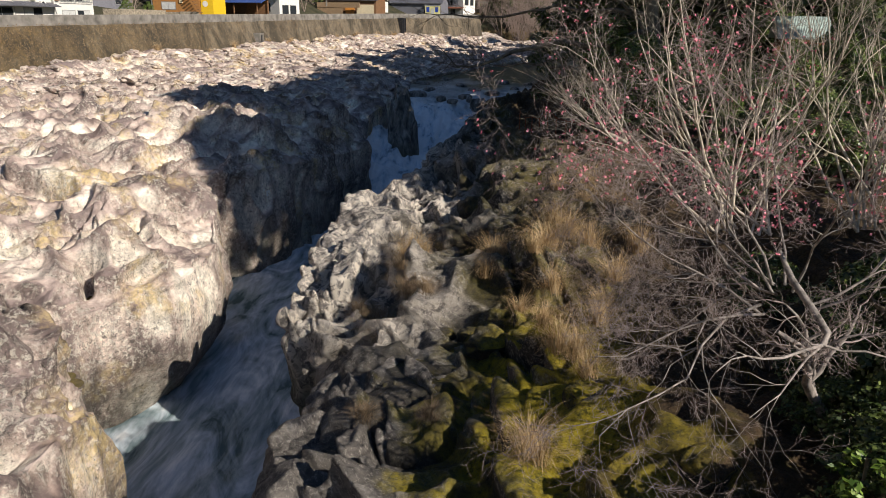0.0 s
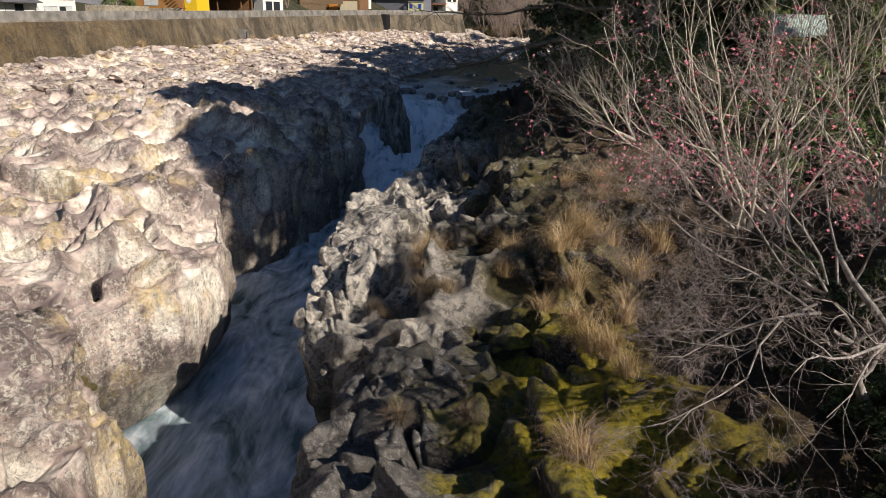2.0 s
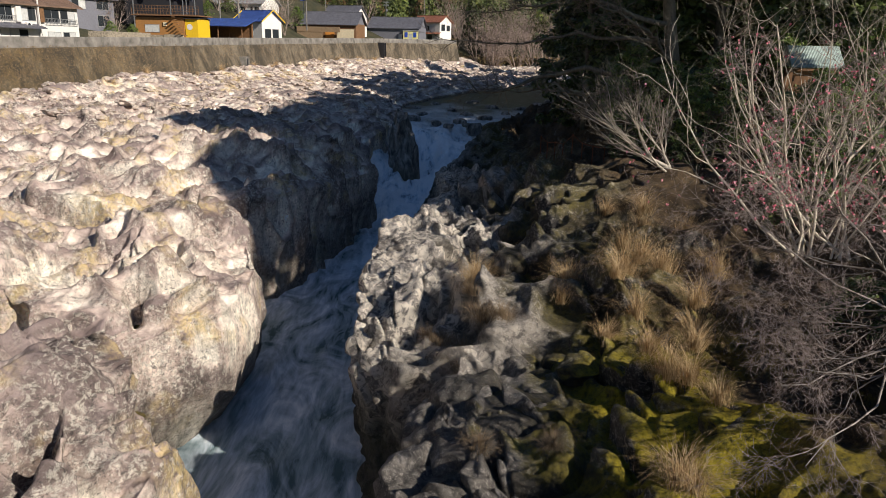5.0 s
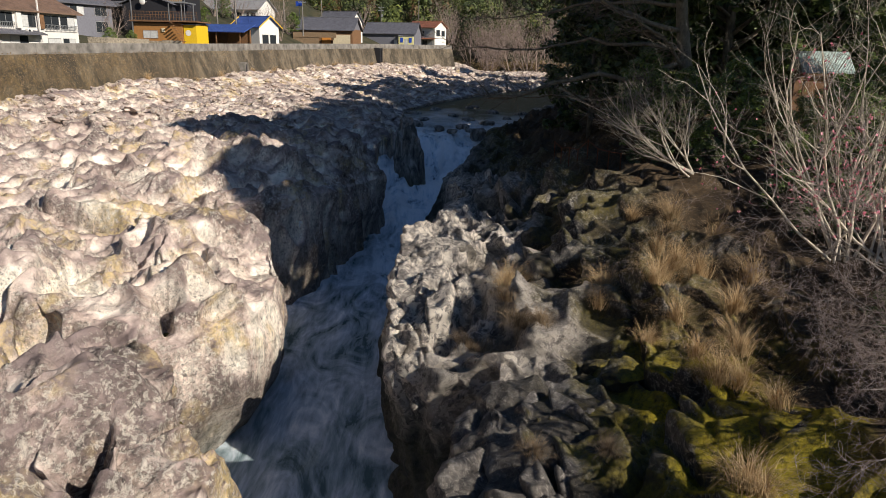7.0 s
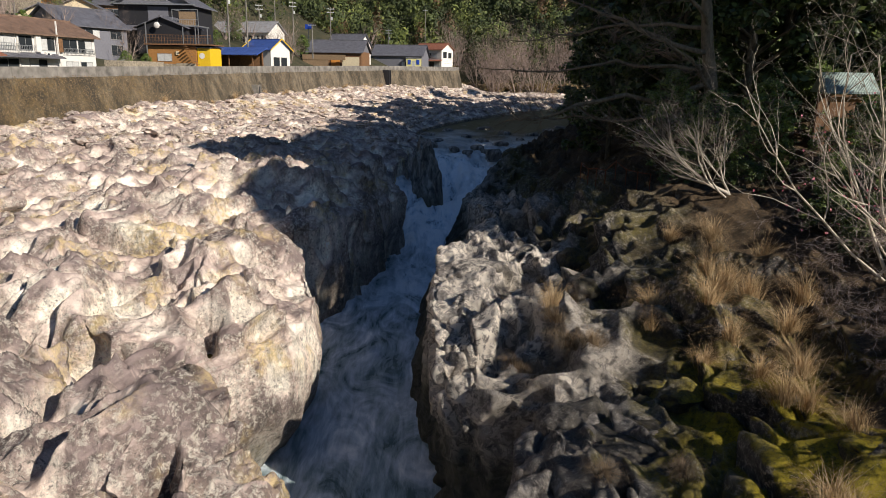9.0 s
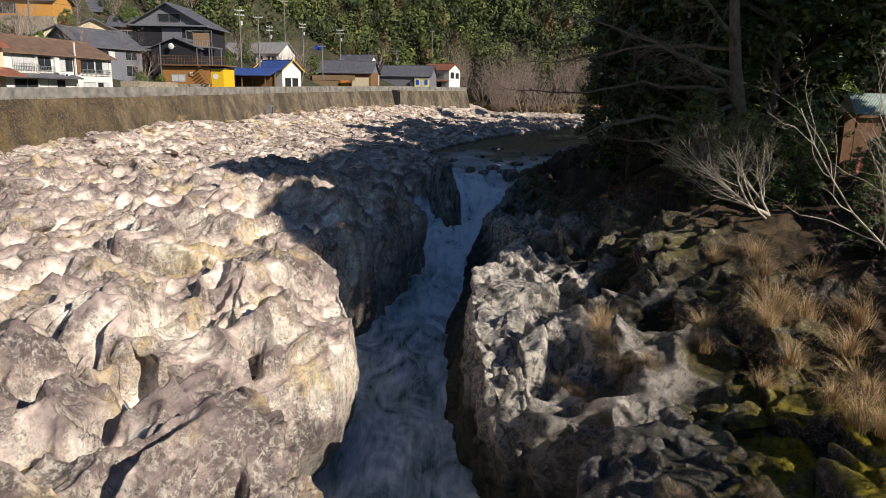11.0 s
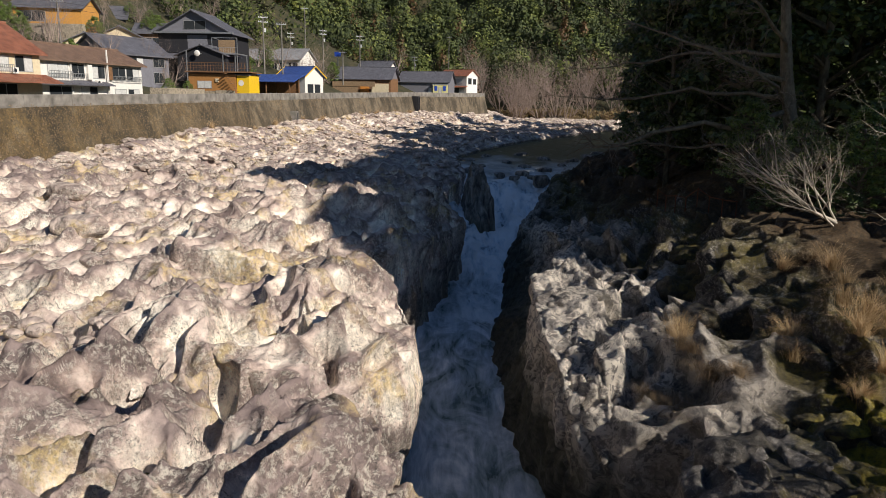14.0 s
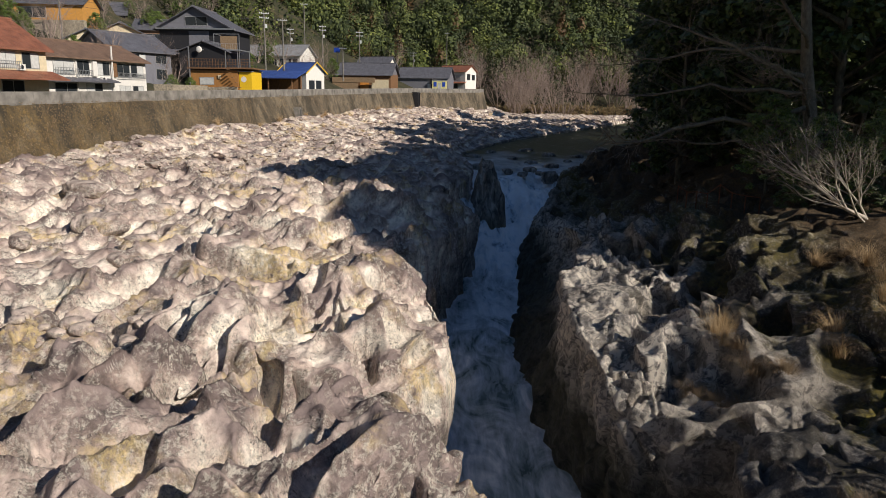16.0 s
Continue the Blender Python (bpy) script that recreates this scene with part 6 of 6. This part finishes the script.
TUFTS = [grass_tuft("clump of dry straw-coloured pampas grass", 1, 1.1, 330, 1.25, DRY), grass_tuft("clump of dry straw-coloured pampas grass", 2, 0.85, 300, 1.4, DRY),
         grass_tuft("withered brown grass clump on rock", 3, 0.5, 520, 1.6, BROWN_GRASS)]
first = [True] * 3
SPOTS = [(-1.2, 21.4, 0, 1.2), (-0.9, 22.2, 0, 1.1), (-1.4, 20.6, 0, 0.9), (1.5, 19.4, 0, 1.0), (1.9, 20.1, 0, 0.9), (1.3, 18.6, 1, 1.0), (3.1, 18.9, 0, 1.3), (3.7, 19.4, 0, 1.1), (3.4, 20.2, 0, 1.0), (4.3, 19.0, 0, 1.2),
         (2.9, 13.6, 1, 1.3), (3.3, 13.3, 0, 0.9), (2.6, 14.2, 1, 0.9), (3.1, 17.2, 0, 1.0), (2.6, 17.8, 1, 1.0), (2.2, 16.6, 1, 0.9), (3.2, 11.4, 1, 0.9), (2.0, 9.8, 1, 1.2), (2.1, 9.4, 1, 0.9),
         (-2.2, 18.9, 2, 1.5), (-1.6, 18.4, 2, 1.4), (-1.0, 18.9, 2, 1.4), (-2.6, 19.5, 2, 1.1), (-0.5, 18.2, 2, 1.2), (-1.8, 17.8, 2, 1.2), (-1.3, 19.6, 2, 1.1), (-3.0, 26.2, 2, 1.0), (-1.7, 26.8, 2, 1.1), (-2.4, 26.6, 2, 0.9),
         (-1.4, 12.4, 2, 0.9), (0.1, 11.9, 2, 0.8), (4.4, 16.2, 0, 1.0), (4.0, 15.0, 1, 1.1), (4.6, 22.4, 1, 1.1), (5.0, 24.0, 1, 1.2), (4.0, 25.6, 1, 1.0), (5.6, 21.2, 0, 1.1), (1.2, 25.6, 1, 0.9), (0.6, 31.2, 1, 0.8), (5.4, 26.0, 2, 1.4), (4.9, 17.6, 0, 1.1), (5.7, 18.6, 0, 1.2), (5.2, 7.4, 1, 0.9), (-0.2, 27.6, 2, 1.0)]
for x, y, k, s in SPOTS:
    m = pose(x, y, bank_z(x, y) - 0.05, rng.uniform(-8, 8), rng.uniform(-8, 8), rng.uniform(0, 360)) @ Matrix.Scale(s, 4)
    if first[k]:
        first[k] = False
        TUFTS[k].matrix_world = m
    else:
        c = copy_thing(TUFTS[k], pose(0, 0, 0))
        c.matrix_basis = m


# ---------------------------------------------------------------- loose rocks
def boulder(label, x, y, z, size, seed, material, turn=0.0, sub=4, group="", rough=0.22, name="boulder", taper=0.0, square=0.82):
    bm = bmesh.new()
    bmesh.ops.create_icosphere(bm, subdivisions=sub, radius=1.0)
    P = np.array([v.co[:] for v in bm.verts])
    q = P * 1.1 + seed * 3.7
    d1, d2, v, tilt, _ = cells(q + 0.3 * np.stack([vnoise(q * 1.3 + k, seed) for k in range(3)], 1), seed)
    d3 = cells(q * 2.3, seed + 7)[0]
    r = 1 + rough * (d1 ** 2 * 1.8 - 0.5) + rough * 0.45 * (d3 ** 2 * 1.8 - 0.5) + 0.12 * fbm(q * 0.8, 3, seed) + 0.7 * rough * tilt * step(0, 0.08, d2 - d1)
    P = np.sign(P) * np.abs(P) ** square * r[:, None] * np.array(size)[None]
    P[:, :2] *= 1 - taper * (P[:, 2:3] / size[2])
    for vert, p in zip(bm.verts, P):
        vert.co = p
    ob = part(name, bm, material, smooth=True)
    ob.matrix_world = pose(x, y, z, 0, 0, turn)
    return tagged(ob, label, "rock", group)


for i, (x, y, z, sx, sy, sz, turn) in enumerate((
        (-0.7, 13.7, -0.35, 1.9, 1.6, 1.2, 30), (-1.5, 15.3, 0.1, 0.9, 0.8, 0.75, 10), (0.5, 12.6, 0.3, 0.9, 0.7, 0.6, -20), (2.8, 22.3, 2.1, 0.55, 0.8, 0.5, 20), (1.6, 20.8, 1.2, 0.9, 0.8, 0.7, 40),
        (2.4, 32.0, 1.6, 0.9, 0.7, 0.8, 10), (1.2, 31.6, 1.0, 0.8, 0.7, 0.6, 70), (0.2, 32.4, 0.8, 0.7, 0.6, 0.7, 20), (-0.9, 30.8, 0.6, 0.8, 0.7, 0.6, 0), (-3.2, 28.8, 0.3, 1.5, 0.9, 0.7, 15), (-1.6, 28.2, 0.2, 1.0, 0.7, 0.5, 25),
        (-0.4, 24.6, 1.0, 0.7, 0.6, 0.8, 0), (0.2, 23.2, 1.3, 0.8, 0.7, 0.7, 50), (1.0, 28.8, 1.4, 0.8, 0.6, 0.6, 0), (-2.9, 12.3, -0.6, 0.8, 0.9, 0.6, 0), (-1.9, 11.4, -0.3, 0.9, 0.6, 0.5, 30),
        (4.6, 8.4, 2.7, 0.45, 0.4, 0.28, 30), (3.4, 11.0, 2.0, 0.7, 0.6, 0.4, 0), (0.4, 16.0, 0.5, 0.45, 0.35, 0.25, 40), (0.9, 16.6, 0.7, 0.4, 0.3, 0.25, 0), (0.1, 17.0, 0.6, 0.35, 0.3, 0.2, 80), (1.4, 15.6, 0.9, 0.6, 0.4, 0.3, 20))):
    zz = min(z, bank_z(x, y) + 0.15 * sz)
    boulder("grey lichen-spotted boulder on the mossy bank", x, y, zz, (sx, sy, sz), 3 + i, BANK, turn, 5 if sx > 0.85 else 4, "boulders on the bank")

# rock pillar between the two chutes
boulder("tall rock pillar standing between two chutes of the waterfall", -6.5, 68.8, -3.7, (1.65, 2.8, 5.2), 46, DAMP, 8, 6, name="rock_pillar", rough=0.3, taper=0.34, square=0.55)
boulder("dark rock in the rapids above the fall", 1.0, 77.5, 0.2, (1.0, 0.8, 0.7), 41, DAMP, 10, 4, "rocks in the rapids")
for i, (x, y, s) in enumerate(((-2.0, 79, 0.5), (2.6, 88, 0.8), (8.4, 102, 0.9), (5.8, 95, 0.6), (12, 110, 1.0), (0.4, 92, 0.7), (-6.5, 86, 0.9), (15, 118, 0.9), (-4, 108, 0.8), (-3.4, 82, 0.6), (-0.6, 84, 0.7), (3.4, 80.5, 0.7), (0.2, 80, 0.45), (5.2, 86, 0.6), (-5.4, 92, 0.7), (-1.5, 98, 0.8), (4.4, 104, 0.9), (9, 96, 0.7), (-7, 100, 0.9), (1.8, 112, 1.0), (13, 103, 0.8))):
    boulder("dark wet rock in the rapids above the fall", x, y, 0.35, (s * 1.3, s, s * 0.55), 50 + i, DAMP, 30 * i, 3, "rocks in the rapids")
rng = np.random.default_rng(15)
for i in range(26):
    x, y = rng.uniform(-24.5, -20.6), rng.uniform(19.6, 22.4)
    s = rng.uniform(0.12, 0.34)
    z = top_of(shelf, x, y)
    boulder("pale rounded river stone lying in the rock channel", x, y, z + s * 0.25, (s * 1.3, s, s * 0.7), 60 + i, STONE, rng.uniform(0, 180), 3, "stones in the channel", 0.12, "river_stone")
for i, (x, y, s) in enumerate(((-30.5, 38.5, 0.9), (-27, 36, 0.5), (-28.5, 42.5, 0.7), (-24, 41, 0.5), (-31.5, 44, 0.8), (-22.5, 37.5, 0.45), (-33, 35, 0.6), (-26, 31, 0.45), (-35, 46, 0.9))):
    boulder("pale loose boulder on the bedrock shelf", x, y, top_of(shelf, x, y) + s * 0.2, (s * 1.8, s, s * 0.7), 90 + i, STONE, 20 * i, 4, "loose boulders on the shelf", 0.15)


def build_cobbles():
    """Loose stones over the far river bed, too many to count."""
    rng = np.random.default_rng(19)
    bm = bmesh.new()
    bmesh.ops.create_icosphere(bm, subdivisions=2, radius=1.0)
    bm.verts.ensure_lookup_table()
    S = np.array([v.co[:] for v in bm.verts])
    T = np.array([[v.index for v in f.verts] for f in bm.faces])
    bm.free()
    V, F, base = [], [], 0
    for i in range(2300):
        y = 58 + 175 * rng.uniform(0, 1) ** 1.4
        a, b = float(WALL_FOOT(np.array(y), 1)) + 0.5, float(LEFT_RIM(np.array(y), 1)) - 1.0
        x = a + (b - a) * rng.uniform(0, 1) ** 1.2
        z = top_of(shelf, x, y)
        if z == 0.0:
            continue
        s = 0.14 + 0.42 * rng.uniform(0, 1) ** 3 + y * 0.0010
        D = S * (1 + 0.25 * rng.normal(0, 1, (len(S), 1))) * np.array([s * rng.uniform(1, 1.7), s * rng.uniform(0.8, 1.4), s * rng.uniform(0.5, 0.85)])
        V.append(D + np.array([x, y, z + s * 0.2]))
        F.append(T + base)
        base += len(S)
    V, F = np.concatenate(V), np.concatenate(F)
    return soup("river_cobbles", V.tolist(), F.tolist(), STONE)


tagged(build_cobbles(), "pale cobbles and boulders scattered over the river bed", "stones", kind="stuff")


# ---------------------------------------------------------------- rusty handrail on the clearing
fence = empty("handrail", pose(0, 0, 0), "rusty iron handrail round a clearing on the bank", "railing")
RUST = plain("rusty_iron", (0.20, 0.07, 0.03), 0.8, 0.3, vary=0.4)
ends = []
for i in range(8):
    x, y = 3.4 + 0.28 * i * (1 + 0.05 * i), 41.0 - 0.75 * i
    z = bank_z(x, y)
    bm = bmesh.new()
    bmesh.ops.create_cone(bm, cap_ends=True, segments=8, radius1=0.03, radius2=0.03, depth=1.2, matrix=pose(x, y, z + 0.5))
    part("post", bm, RUST, fence)
    ends.append((x, y, z + 1.05))
tubes("rail", [(ends, [0.025] * 8)], 6, RUST, fence)


# ---------------------------------------------------------------- weeds on the river wall
def build_wall_weeds():
    """Dry weeds and creepers over the stone wall, too many to count."""
    rng = np.random.default_rng(23)
    n = 40000
    y = 45 + 185 * rng.uniform(0, 1, n) ** 1.3
    t = rng.uniform(0, 1, n)
    q = np.stack([y * 0.12, t * 1.2, 0 * y], axis=1)
    keep = (vnoise(q, 5) + 0.5 * vnoise(q * 4, 6) > -0.15 + 0.006 * (y - 90)) | (rng.uniform(0, 1, n) < 0.15)
    y, t = y[keep], t[keep]
    top = np.interp(y, [20, 65, 122, 190, 232], [7.6, 7.9, 8.6, 9.6, 10.0])
    P = np.stack([WALL_FOOT(y, 1) - 1.9 * t + 0.12, y, 2.0 + (top - 2.0) * t], axis=1)
    P += rng.normal(0, 0.06, P.shape)
    return leaves("wall_weeds", P, np.tile([[0.9, -0.2, 0.2]], (len(P), 1)), 0.085, BROWN_GRASS, rng, None, 0.3, 0.7)


tagged(build_wall_weeds(), "dry brown weeds and creepers growing over the river wall", "weeds", kind="stuff")
for i in range(26):
    y = 50 + 140 * rng.uniform(0, 1)
    x = float(WALL_FOOT(np.array(y), 1)) + 0.2
    c = copy_thing(TUFTS[i % 2], pose(0, 0, 0))
    c.matrix_basis = pose(x, y, top_of(shelf, x, y) - 0.1, 0, 0, 40 * i) @ Matrix.Scale(rng.uniform(0.8, 1.6), 4)


# ---------------------------------------------------------------- rain water left in the hollows of the shelf
def puddle_material():
    m, nt, b = mat("standing_brown_water")
    nt.links.new(ramp(nt, tex(nt, 3.0, 6), [(0.35, (0.06, 0.048, 0.014)), (0.65, (0.16, 0.125, 0.04))]), b.inputs["Base Color"])
    b.inputs["Roughness"].default_value = 0.06
    b.inputs["IOR"].default_value = 1.33
    return m


PUDDLE = puddle_material()
rng = np.random.default_rng(44)
made = []
for (x0, x1, y0, y1, want) in ((-19, -9.6, 9.5, 19, 16), (-26, -12, 21, 37, 14), (-36, -24, 28, 46, 10)):
    lows = []
    for i in range(1400):
        x, y = rng.uniform(x0, x1), rng.uniform(y0, y1)
        z = top_of(shelf, x, y)
        around = [top_of(shelf, x + 0.42 * math.cos(k * 1.047), y + 0.42 * math.sin(k * 1.047)) for k in range(6)]
        lows.append((min(around) - z, x, y, z))
    lows.sort(reverse=True)
    n = 0
    for gain, x, y, z in lows:
        if n >= want or gain < 0.09:
            break
        if all(math.hypot(x - a, y - b) > 1.0 for a, b in made):
            made.append((x, y))
            n += 1
            bm = bmesh.new()
            bmesh.ops.create_circle(bm, cap_ends=True, segments=28, radius=0.44, matrix=pose(0, 0, 0) @ Matrix.Diagonal((1, rng.uniform(0.75, 1.0), 1, 1)))
            ob = part("puddle", bm, PUDDLE)
            ob.matrix_world = pose(x, y, z + min(gain * 0.7, 0.14), 0, 0, rng.uniform(0, 180))
            tagged(ob, "brown rain puddle standing in a rock hollow", "puddle", "puddles in the rock")
